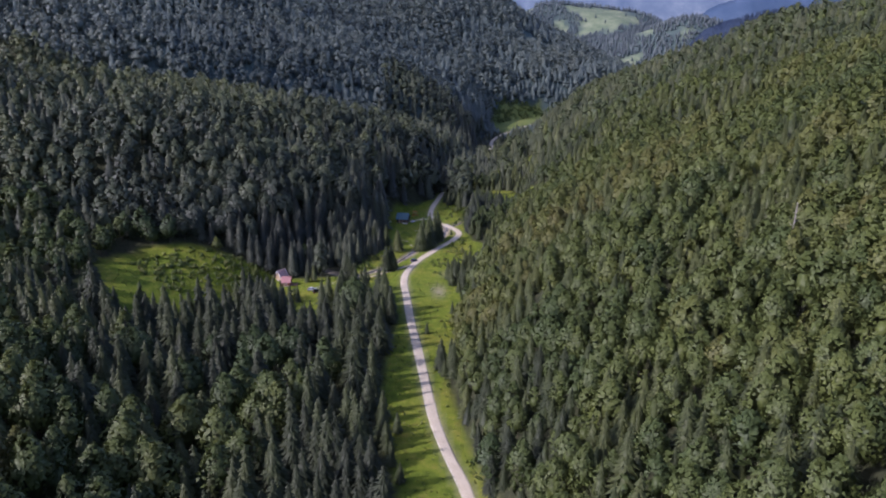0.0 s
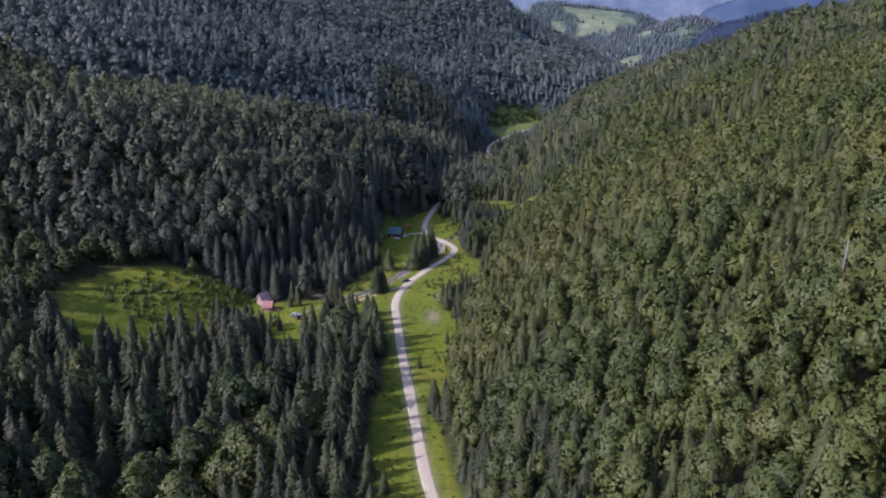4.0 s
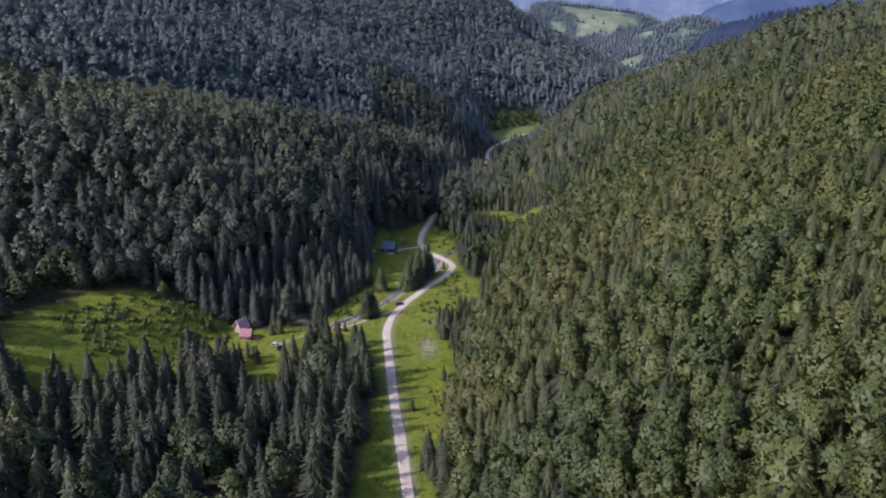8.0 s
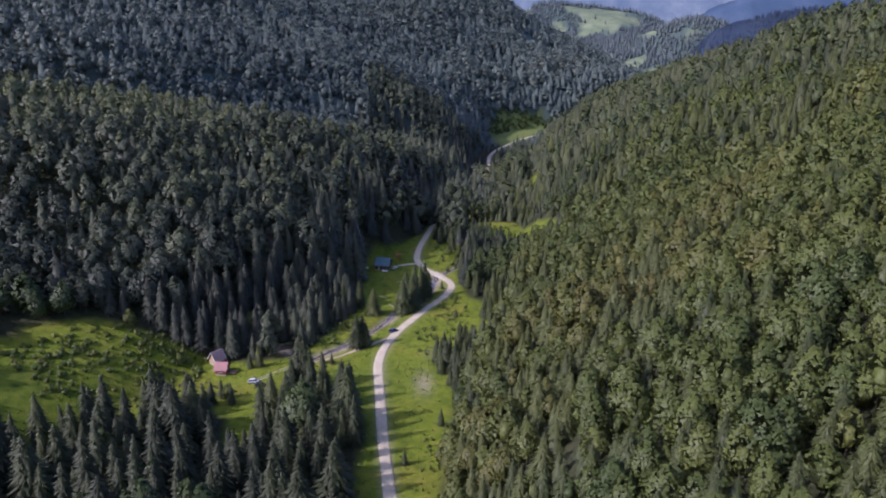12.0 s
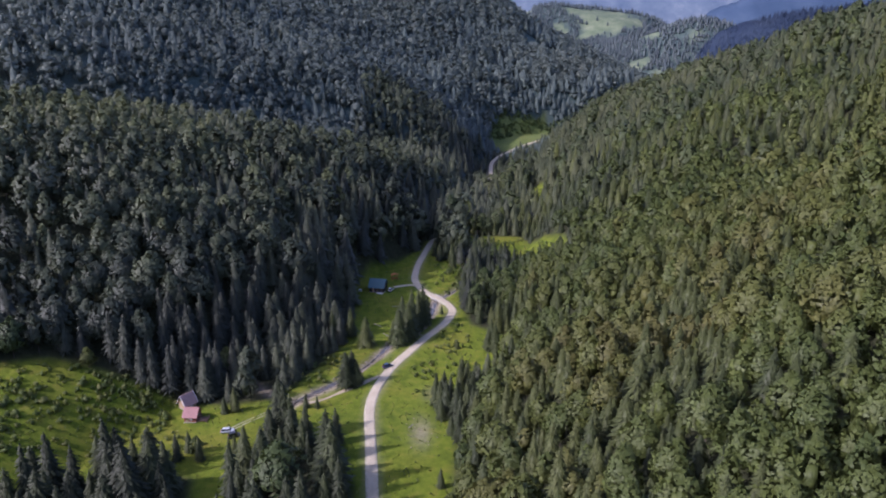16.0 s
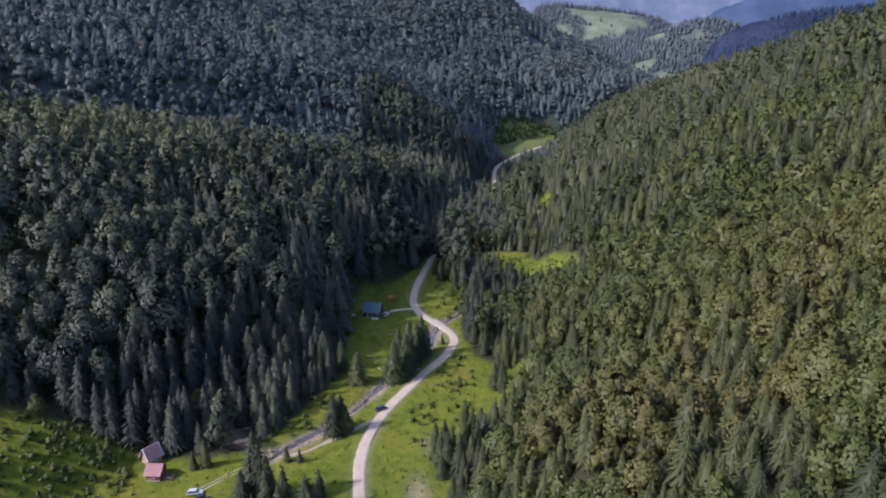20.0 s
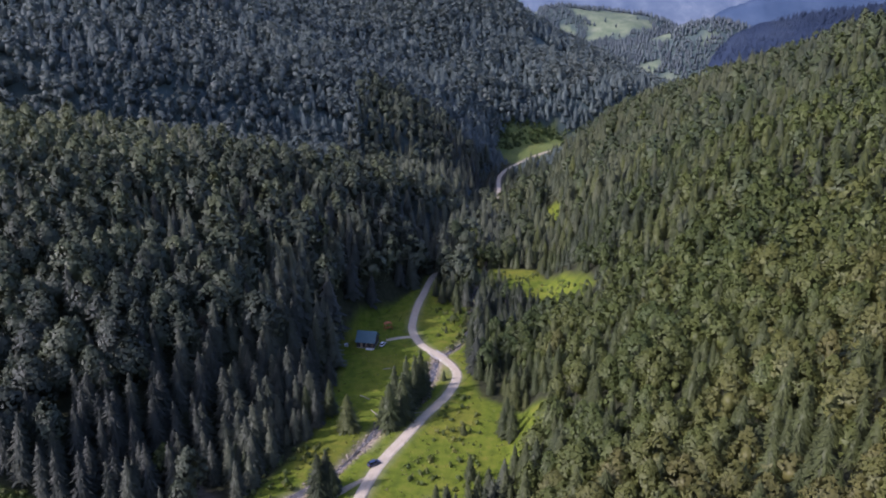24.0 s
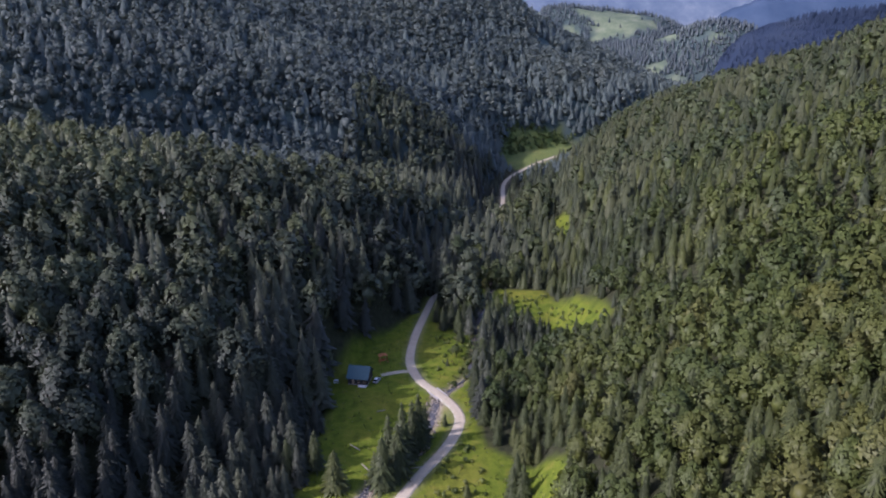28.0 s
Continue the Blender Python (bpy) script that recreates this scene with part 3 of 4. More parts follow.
def forest(name, xs, ys, heights, needle, level, tint, label, hazed=False, lean=0.03, grey=None):
    """All the trees of one stretch of forest, in one mesh."""
    verts, faces, kinds, tints, ways, base = [], [], [], [], [], 0
    zs = land(xs, ys) - 0.3
    for i in range(len(xs)):
        pool = (SPRUCES if needle[i] else BEECHES)[level]
        v, f, way = pool[rng.integers(len(pool))]
        a, h = rng.uniform(0, 6.28), heights[i]
        w = h * rng.uniform(0.85, 1.2) * (0.92 if needle[i] and hazed == 2 else 1.0) * (1.2 if level == 3 else 1.0)
        c, s = math.cos(a) * w, math.sin(a) * w
        p = np.empty_like(v)
        p[:, 0] = xs[i] + v[:, 0] * c - v[:, 1] * s + rng.normal() * lean * v[:, 2] * h
        p[:, 1] = ys[i] + v[:, 0] * s + v[:, 1] * c + rng.normal() * lean * v[:, 2] * h
        p[:, 2] = zs[i] + v[:, 2] * h
        ca, sa = math.cos(a), math.sin(a)
        ways.append(np.stack([way[:, 0] * ca - way[:, 1] * sa, way[:, 0] * sa + way[:, 1] * ca, way[:, 2]], 1))
        verts.append(p)
        faces.append(f + base)
        kinds.append(np.full(len(f), (0 if needle[i] else 1) + (3 if grey is not None and grey[i] else 0)))
        tints.append(np.full(len(v), tint[i]))
        base += len(v)
        if level < 2:
            v, f = trunk_arrays(0.6, 0.012)
            verts.append(v * h + (xs[i], ys[i], zs[i]))
            ways.append(v * np.array((80, 80, 0)))
            faces.append(f + base)
            kinds.append(np.full(len(f), 2))
            tints.append(np.full(len(v), 0.5))
            base += len(v)
    ob = mesh_object(name, np.concatenate(verts), np.concatenate(faces), [(NEEDLES, HAZED_NEEDLES, HALF_HAZED_NEEDLES)[int(hazed)], (LEAVES, HAZED_LEAVES, HALF_HAZED_LEAVES)[int(hazed)], BARK, FAINT_HAZE_NEEDLES, FAINT_HAZE_LEAVES], np.concatenate(kinds),
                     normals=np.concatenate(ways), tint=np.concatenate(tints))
    return tagged(ob, label, "forest", kind="stuff")


def scatter(x0, x1, y0, y1, gap):
    """Uneven places about gap metres apart, all over a stretch of the plan."""
    gx2, gy2 = np.meshgrid(np.arange(x0, x1, gap), np.arange(y0, y1, gap * 0.9))
    gx2 = gx2 + (np.arange(len(gx2)) % 2)[:, None] * gap / 2
    x = (gx2 + rng.uniform(-0.42, 0.42, gx2.shape) * gap).ravel()
    y = (gy2 + rng.uniform(-0.42, 0.42, gy2.shape) * gap).ravel()
    return x, y


def plant(name, region, gap, level, label, singles=None, hazed=False, side=0, size=1.0):
    x, y = scatter(*region, gap)
    reach = (x > -(0.70 * np.maximum(y, 110) + 34)) & (x < 0.68 * np.maximum(y, 160) + 30)
    rim = openness(x, y)
    keep = reach & (rim < -1.2) & (line_distance(x, y, ROAD) > np.where(y > 880, 9.0, np.where((y > 556) & (y < 685), 1.9, np.where(y > 556, 5.0, 5.5)))) & (line_distance(x, y, TRAIL) > 2.2) & (line_distance(x, y, SKID) > 2.3)
    keep &= (line_distance(x, y, STREAM) > np.where(y > 540, 0.8, 1.9)) & (rng.random(len(x)) > 0.05)
    x, y, rim = x[keep], y[keep], rim[keep]
    dl, dr = inside_distance(x, y, LEFT_FOOT), inside_distance(x, y, RIGHT_FOOT)
    if side:
        own = (dl > 0) if side < 0 else (dl <= 0)
        x, y, rim, dl, dr = x[own], y[own], rim[own], dl[own], dr[own]
    patch = waves(x * 1.3 + 40, y * 1.3) * np.where(dr > 0, 0.16, 0.22) + 0.12 * waves(x * 3.1, y * 2.7 + 50) + rng.normal(size=len(x)) * np.where(dr > 0, 0.27, 0.2)
    up = np.where(dr > 0, np.clip(dr / 75, 0, 1), np.clip(dl / 120, 0, 1))
    chance = np.where(dr > 0, 0.60 - 0.26 * up, 0.62 - 0.38 * up) + np.where(dr > 0, 0.36 * np.clip((y - 410) / 140, 0, 1), 0.12 * np.clip((y - 620) / 200, 0, 1))
    flat = (dr <= 0) & (dl <= 25)
    chance = np.where(flat & (y < 335), np.where((x < -46) & (y < 245), 0.52, 1.05), chance)
    chance = np.where(flat & (y >= 335), 0.78, chance)
    needle = patch + 0.5 < chance
    h = np.where(needle, rng.triangular(7, 15, 22, len(x)), rng.triangular(9, 15, 21, len(x)))
    h *= np.where((dr > 0) & (y < 480), 0.95, 1.0)
    h *= size * np.where(flat & (y < 335), 1.15, 1.0)
    h *= np.where((y > 860) & (rim > -35), 0.84, 1.0) * np.where((y > 690) & (line_distance(x, y, ROAD) < 18), 0.6, 1.0)
    h *= np.where((y > 562) & (y < 690) & (line_distance(x, y, ROAD) < 11), 1.35, 1.0)
    foot = (dl > -6) & (dl < 48) & (x > -100) & (y > 346) & (y < 570) & (rim < -2)
    h = np.where(foot, np.maximum(h, 15.5) * np.where((y > 385) & (rim > -26), 1.32, 1.12), h)
    # low growth at the meadow's rim
    h *= np.where((rim > -5) & (dr > 0), rng.uniform(0.45, 1.0, len(x)), 1.0)
    # painted into the tint: a shaded foot, a sunlit crest, paler haze far off
    tint = np.clip(0.40 - 0.24 * (flat & (y < 335)) + (0.06 - 0.27 * np.clip(1 - dl / 55, 0, 1)) * ((dl > 0) & (y > 335) & (y < 640)) + np.where((dr > 0) & (y > 390), 0.11, 0.2) * waves(x * 0.8 - 30, y * 1.1 + 12) + 0.1 * waves(x * 2.6, y * 2.9 + 31) + rng.normal(size=len(x)) * np.where((dl > 0) & (y > 345) & (y < 640), 0.22, np.where(y > 430, 0.09, 0.12)) + (0.06 + 0.13 * up) * (dr > 0) - 0.16 * ((dl > 0) & (x < -75) & (y > 335) & (y < 480)) - 0.1 * (hazed is True) * (y < 860) + 0.2 * (hazed is True) * np.clip((y - 980) / 150, 0, 1) + 0.4 * np.clip((dl - 90) / 60, 0, 1) * (y > 345) * (y < 640) + 0.2 * np.clip((y - 470) / 200, 0, 1) * (dr > 0) * needle - 0.16 * np.clip((y - 400) / 150, 0, 1) * (dr > 0), 0, 1)
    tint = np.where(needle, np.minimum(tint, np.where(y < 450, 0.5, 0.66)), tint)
    if singles:
        x0, x1, y0, y1 = singles
        own = (x > x0) & (x < x1) & (y > y0) & (y < y1)
        own &= np.cumsum(own) <= 170
        for k in np.flatnonzero(own):
            stand_tree(x[k], y[k], h[k], needle[k], tint[k], grey=hazed == 2)
        x, y, h, needle, tint = x[~own], y[~own], h[~own], needle[~own], tint[~own]
    # the farther off, the more trees take the colours with haze mixed in
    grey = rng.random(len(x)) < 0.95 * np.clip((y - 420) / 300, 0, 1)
    return forest(name, x, y, h, needle, level, tint, label, hazed, grey=None if hazed else grey)


# trees that stand as things of their own
SINGLE = {}


def stand_tree(x, y, h, needle, tint, label="", group="", grey=False):
    """One tree with its trunk and crown; alike trees share their meshes."""
    step = min(3, int(tint * 4))
    which = int(rng.integers(8))
    key = (bool(needle), which, step, grey)
    if key not in SINGLE:
        v, f, way = (SPRUCES if needle else BEECHES)[0][which]
        crown = mesh_object("crown", v, f, [(HALF_HAZED_NEEDLES if grey else NEEDLES) if needle else (HALF_HAZED_LEAVES if grey else LEAVES)], normals=way, tint=np.full(len(v), (step + 0.5) / 4))
        tv, tf = trunk_arrays(0.85 if needle else 0.6, 0.013 if needle else 0.017)
        if not needle:
            for k in range(4):
                c, s = math.cos(k * 1.6 + which), math.sin(k * 1.6 + which)
                limb = np.array([(0.010, 0, 0.30 + 0.04 * k), (-0.005, 0.009, 0.30 + 0.04 * k), (-0.005, -0.009, 0.30 + 0.04 * k), (0.2 * c, 0.2 * s, 0.62)])
                tf = np.vstack([tf, np.array([(0, 1, 3), (1, 2, 3), (2, 0, 3)]) + len(tv)])
                tv = np.vstack([tv, limb])
        trunk = mesh_object("trunk", tv, tf, [BARK])
        root = new("spruce_tree" if needle else "beech_tree")
        crown.parent = trunk.parent = root
        SINGLE[key] = root
        root.scale = (1, 1, 1)
        made = root
    else:
        made = None
    a, w = rng.uniform(0, 6.28), h * rng.uniform(0.9, 1.2) * (1.05 if group else 1.0)
    m = Matrix.Translation((x, y, float(land(x, y)) - 0.1)) @ Matrix.Rotation(a, 4, "Z") @ Matrix.Diagonal((w, w, h, 1))
    if made is None:
        made = SINGLE[key].copy()
        scene.collection.objects.link(made)
        for o in SINGLE[key].children:
            child = o.copy()
            scene.collection.objects.link(child)
            child.parent = made
    made.matrix_basis = m
    if not label:
        label = ("dark green spruce tree with drooping boughs", "tall spruce tree with dense green boughs", "sunlit spruce tree with lighter needles",
                 "olive green spruce tree at the wood's edge")[step] if needle else \
            ("dark green beech tree with a round crown", "green beech tree with a full crown", "light green broadleaf tree in full leaf",
             "olive brown broadleaf tree with a loose crown")[step]
    return tagged(made, label, "tree", group or ("spruces beside the valley" if needle else "broadleaf trees beside the valley"))


plant("forest", (14, 145, 66, 385), 5.5, 0, "mixed spruce and beech forest on a sunlit slope", (0, 45, 185, 330), size=0.82)
plant("undergrowth", (14, 150, 110, 385), 5.0, 2, "low young growth under the taller trees", size=0.5)
plant("forest", (145, 330, 110, 385), 6.4, 1, "sunlit forest high on the slope", size=0.9)
plant("forest", (-150, 14, 80, 345), 7.3, 0, "dense spruce and broadleaf wood on the valley floor", (-40, 0, 190, 330), size=1.02)
plant("forest", (-290, -150, 150, 345), 7.4, 1, "spruce and broadleaf wood above the meadow")
plant("forest", (-135, 30, 345, 440), 5.9, 0, "dark spruce and beech forest on the shaded slope", (-60, 20, 345, 470), hazed=2, size=0.98)
plant("forest", (-360, -135, 345, 440), 7.6, 1, "dark mixed forest above the meadow", hazed=2, size=1.05)
plant("forest", (-330, 30, 440, 585), 7.6, 1, "dark spruce and beech forest over the spur", hazed=2, size=1.08)
plant("forest", (20, 105, 385, 570), 5.0, 1, "young spruce wood at the foot of the sunlit slope", (20, 60, 385, 470), size=0.7)
plant("forest", (105, 460, 385, 600), 6.7, 1, "mixed forest on the sunlit mountainside", size=0.94)
plant("forest", (20, 105, 570, 600), 6.0, 1, "spruce wood beside the upper road", size=0.85)
plant("forest", (-560, -50, 585, 860), 7.8, 2, "dark forest climbing behind the first spur", hazed=True)
plant("forest", (-50, 60, 585, 860), 7.2, 2, "mixed forest above the upper road, greyed by painted haze", hazed=2)
plant("forest", (60, 620, 600, 880), 8.2, 2, "sunlit forest on the mountain's upper side, greyed by painted haze", size=1.12)
plant("forest", (-520, 160, 860, 1260), 7.4, 3, "distant dark conifer forest on a steep mountainside", hazed=True)
plant("forest", (160, 520, 860, 1180), 7.2, 3, "distant forest on the mountain's foot, tinted blue for haze", hazed=True, side=-1)
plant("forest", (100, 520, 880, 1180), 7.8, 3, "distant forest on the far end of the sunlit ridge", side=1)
plant("forest", (-120, 420, 1260, 1480), 8.5, 3, "distant forest along the mountain's crest", hazed=True)

plant("forest", (-110, 12, -90, 80), 8.5, 3, "mixed wood on the lower valley floor")
plant("forest", (16, 150, -90, 66), 8.5, 3, "mixed forest on the lower valley side")

# the far hills' woods, and the ranges past them, all blued to paint haze
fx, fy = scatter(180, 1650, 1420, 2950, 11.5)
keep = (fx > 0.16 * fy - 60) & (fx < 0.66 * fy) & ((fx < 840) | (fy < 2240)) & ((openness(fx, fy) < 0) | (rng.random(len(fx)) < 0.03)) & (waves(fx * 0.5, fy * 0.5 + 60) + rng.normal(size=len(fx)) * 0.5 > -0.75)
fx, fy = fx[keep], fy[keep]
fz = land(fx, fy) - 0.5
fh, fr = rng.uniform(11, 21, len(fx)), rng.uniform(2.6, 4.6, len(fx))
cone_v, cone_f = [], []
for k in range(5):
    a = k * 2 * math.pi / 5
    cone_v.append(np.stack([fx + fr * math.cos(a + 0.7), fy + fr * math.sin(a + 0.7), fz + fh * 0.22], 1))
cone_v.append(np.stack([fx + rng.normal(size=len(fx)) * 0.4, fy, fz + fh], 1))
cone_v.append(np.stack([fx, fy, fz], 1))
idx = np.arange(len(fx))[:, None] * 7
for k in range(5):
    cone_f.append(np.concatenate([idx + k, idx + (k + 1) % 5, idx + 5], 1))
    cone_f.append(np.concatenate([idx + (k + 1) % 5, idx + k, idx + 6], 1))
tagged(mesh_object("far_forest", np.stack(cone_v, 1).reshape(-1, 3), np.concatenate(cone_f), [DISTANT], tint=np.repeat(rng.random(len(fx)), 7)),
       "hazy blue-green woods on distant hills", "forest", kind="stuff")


def far_range(y, profile, seed, shift, mat, label):
    """A range of mountains across the horizon: crest heights along x, with spurs down its face."""
    xs = np.arange(profile[0][0], profile[-1][0], 14.0)
    crest = np.interp(xs, *zip(*profile))
    ripple = 6 * np.sin(xs * 0.011 + seed) + 3.5 * np.sin(xs * 0.037 + 2 * seed) + 2 * np.sin(xs * 0.11 + seed) + 1.2 * np.sin(xs * 0.31)
    rows = []
    for k, share in enumerate((0, 0.22, 0.42, 0.6, 0.76, 0.9, 1.0)):
        spur = shift * (np.sin(xs * 0.0061 + seed + 0.9 * k) + 0.6 * np.sin(xs * 0.0173 - 1.7 * k) + 0.3 * np.sin(xs * 0.051 + 2.3 * k)) * (0 < k < 6)
        rows.append(np.stack([xs, y + 55.0 * k + spur, -30 + (crest + 30) * share + ripple * share ** 8], 1))
    rows.append(np.stack([xs, np.full(len(xs), y + 420.0), np.full(len(xs), -40.0)], 1))
    ob = smooth(mesh_object("backdrop", np.concatenate(rows), grid_faces(len(rows), len(xs)), [mat]))
    return tagged(ob, label, "mountains", kind="structure")


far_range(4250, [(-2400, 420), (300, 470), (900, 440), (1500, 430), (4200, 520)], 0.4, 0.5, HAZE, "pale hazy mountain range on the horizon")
far_range(3750, [(1150, -20), (1400, 150), (1600, 270), (1800, 345), (2200, 400), (3800, 460)], 1.9, 0.5, DEEP, "mountain on the horizon, coloured deep blue for haze and shade")
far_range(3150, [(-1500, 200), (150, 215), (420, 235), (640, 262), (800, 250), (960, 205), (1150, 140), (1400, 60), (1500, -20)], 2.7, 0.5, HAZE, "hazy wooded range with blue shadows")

# a dark wooded ridge past the sunlit slope's end: navy paints haze and shade
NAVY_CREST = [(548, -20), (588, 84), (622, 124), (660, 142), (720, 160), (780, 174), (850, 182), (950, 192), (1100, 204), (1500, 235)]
far_range(1290, NAVY_CREST, 0.9, 5, NAVY, "wooded ridge in the distance, coloured dark navy for haze and shade")
nx = rng.uniform(588, 1200, 2600)
share = 1 - 0.4 * rng.random(2600) ** 2
nz = -30 + (np.interp(nx, *zip(*NAVY_CREST)) + 30) * share - 3
ny = 1290 + np.interp(share, (0, 0.22, 0.42, 0.6, 0.76, 0.9, 1.0), np.arange(7) * 55.0)
nh, nr = rng.uniform(9, 17, 2600), rng.uniform(2.2, 3.8, 2600)
ring = [np.stack([nx + nr * math.cos(k * 2.0944 + 0.4), ny + nr * math.sin(k * 2.0944 + 0.4), nz], 1) for k in range(3)] + [np.stack([nx, ny, nz + nh], 1)]
idx = np.arange(2600)[:, None] * 4
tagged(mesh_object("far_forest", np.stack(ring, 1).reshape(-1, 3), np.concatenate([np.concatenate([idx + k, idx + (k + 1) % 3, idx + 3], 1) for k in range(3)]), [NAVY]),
       "conifers on a distant ridge, coloured navy for haze and shade", "forest", kind="stuff")

# ---- things in the valley ----


def part(name, bm, mat, parent, label=""):
    me = bpy.data.meshes.new(name)
    bm.to_mesh(me)
    bm.free()
    for m in mat if isinstance(mat, (list, tuple)) else [mat]:
        me.materials.append(m)
    ob = new(name, me)
    ob.parent = parent
    return tagged(ob, label)


def box(x, y, z, dx, dy, dz, bevel=0.0, turn=0.0):
    """A box with its base's centre at x, y, z."""
    bm = bmesh.new()
    bmesh.ops.create_cube(bm, size=1.0)
    bmesh.ops.scale(bm, vec=(dx, dy, dz), verts=bm.verts)
    if bevel:
        bmesh.ops.bevel(bm, geom=bm.edges[:], offset=bevel, segments=1, affect="EDGES")
    bmesh.ops.rotate(bm, cent=(0, 0, 0), matrix=Matrix.Rotation(turn, 3, "Z"), verts=bm.verts)
    bmesh.ops.translate(bm, vec=(x, y, z + dz / 2), verts=bm.verts)
    return bm


def prism(profile, y0, y1):
    """A profile in x and z, drawn out along y."""
    bm = bmesh.new()
    a = [bm.verts.new((x, y0, z)) for x, z in profile]
    b2 = [bm.verts.new((x, y1, z)) for x, z in profile]
    bm.faces.new(a)
    bm.faces.new(b2[::-1])
    for k in range(len(profile)):
        q = (k + 1) % len(profile)
        bm.faces.new((a[k], b2[k], b2[q], a[q]))
    bmesh.ops.recalc_face_normals(bm, faces=bm.faces)
    return bm


def turned(bm, angle, axis="Z"):
    bmesh.ops.rotate(bm, cent=(0, 0, 0), matrix=Matrix.Rotation(angle, 3, axis), verts=bm.verts)
    return bm


def beam(p, q, thick):
    """A squared or round bar from p to q."""
    p, q = Vector(p), Vector(q)
    bm = bmesh.new()
    bmesh.ops.create_cone(bm, cap_ends=True, segments=6, radius1=thick, radius2=thick * 0.85, depth=(q - p).length)
    m = (q - p).to_track_quat("Z", "Y").to_matrix().to_4x4()
    m.translation = (p + q) / 2
    bmesh.ops.transform(bm, matrix=m, verts=bm.verts)
    return bm


def at_ground(name, x, y, turn=0.0, lift=0.0):
    root = new(name)
    root.matrix_basis = Matrix.Translation((x, y, float(land(x, y, False)) + lift)) @ Matrix.Rotation(turn, 4, "Z")
    return root


def house(name, x, y, turn, wide, deep, wall_h, rise, wall_mat, roof_mat, label, windows=2, porch=False, chimney=False, frame_mat=None):
    """A gabled house; its ridge runs along its width."""
    root = tagged(at_ground(name, x, y, turn), label, "house")
    frame_mat, frame_label = (frame_mat, "dark-framed window") if frame_mat else (WHITE, "white-framed window")
    part("plinth", box(0, 0, -0.6, wide + 0.12, deep + 0.12, 0.95, 0.03), CONCRETE, root, "grey concrete plinth")
    w2, d2, tk = wide / 2, deep / 2, 0.18
    base = 0.35
    front = part("wall", box(0, -d2 + tk / 2, base, wide, tk, wall_h), wall_mat, root)
    part("wall", box(0, d2 - tk / 2, base, wide, tk, wall_h), wall_mat, root)
    for s in (-1, 1):
        gable = prism([(-d2 + tk, base), (d2 - tk, base), (d2 - tk, base + wall_h), (0, base + wall_h + rise * (d2 - tk) / d2), (-d2 + tk, base + wall_h)], -tk / 2, tk / 2)
        turned(gable, math.pi / 2)
        bmesh.ops.translate(gable, vec=(s * (w2 - tk / 2), 0, 0), verts=gable.verts)
        part("gable_wall", gable, wall_mat, root)
    over, eave = 0.55, 0.5
    slope = math.atan2(rise, d2)
    run = (d2 + eave) / math.cos(slope)
    for s in (-1, 1):
        bm = box(0, 0, 0, wide + 2 * over, run, 0.14, 0.02)
        turned(bm, s * slope * -1, "X")
        bmesh.ops.translate(bm, vec=(0, s * (d2 + eave) / 2, base + wall_h + rise - (run / 2) * math.sin(slope)), verts=bm.verts)
        slab = part("roof_slope", bm, roof_mat, root, "ribbed sheet-metal roof slope")
        for k in range(int(wide / 0.55)):
            rib = box(-w2 + 0.3 + k * 0.55, 0, 0.14, 0.05, run - 0.05, 0.05)
            turned(rib, s * slope * -1, "X")
            bmesh.ops.translate(rib, vec=(0, s * (d2 + eave) / 2, base + wall_h + rise - (run / 2) * math.sin(slope)), verts=rib.verts)
            part("rib", rib, roof_mat, slab)
    part("ridge_cap", box(0, 0, base + wall_h + rise + 0.08, wide + 2 * over + 0.05, 0.35, 0.1, 0.03), roof_mat, root)
    door = part("door", box(-w2 * 0.45, -d2 - 0.03, base, 0.95, 0.1, 2.05, 0.01), TIMBER, root, "timber door")
    part("door_handle", box(-w2 * 0.45 + 0.35, -d2 - 0.11, base + 1.0, 0.12, 0.05, 0.04), STEEL, door)
    for k in range(windows):
        wx = w2 * (0.15 + 0.55 * k)
        win = part("window", box(wx, -d2 - 0.03, base + 0.95, 1.1, 0.12, 1.1, 0.015), frame_mat, root, frame_label)
        for s in (-1, 1):
            part("pane", box(wx + s * 0.25, -d2 - 0.08, base + 1.05, 0.42, 0.05, 0.9), GLASS, win)
        part("sill", box(wx, -d2 - 0.12, base + 0.88, 1.25, 0.2, 0.05), frame_mat, win)
    side = part("window", box(w2 + 0.03, 0, base + 1.0, 0.12, 1.0, 1.1, 0.015), frame_mat, root, frame_label)
    part("pane", box(w2 + 0.08, 0, base + 1.1, 0.05, 0.8, 0.9), GLASS, side)
    if porch:
        part("porch_deck", box(w2 * 0.55, -d2 - 0.9, 0.0, wide * 0.42, 1.7, 0.25, 0.02), WHITE, root, "pale porch deck")
        for s in (-1, 1):
            part("porch_post", box(w2 * 0.55 + s * wide * 0.19, -d2 - 1.6, 0.25, 0.14, 0.14, 2.2), TIMBER, root)
    if chimney:
        stack = part("chimney", box(w2 * 0.4, d2 * 0.3, base + wall_h + rise * 0.3, 0.6, 0.6, rise * 0.7 + 0.7, 0.02), CONCRETE, root, "plain rendered chimney")
        part("chimney_cap", box(w2 * 0.4, d2 * 0.3, base + wall_h + rise + 0.72, 0.75, 0.75, 0.08), CONCRETE, stack)
    return root


house("cabin", -75.6, 337.5, radians(-4), 4.2, 4.9, 2.1, 2.1, RED_WALL, RED_ROOF, "small red-walled cabin with a faded red roof", 1)
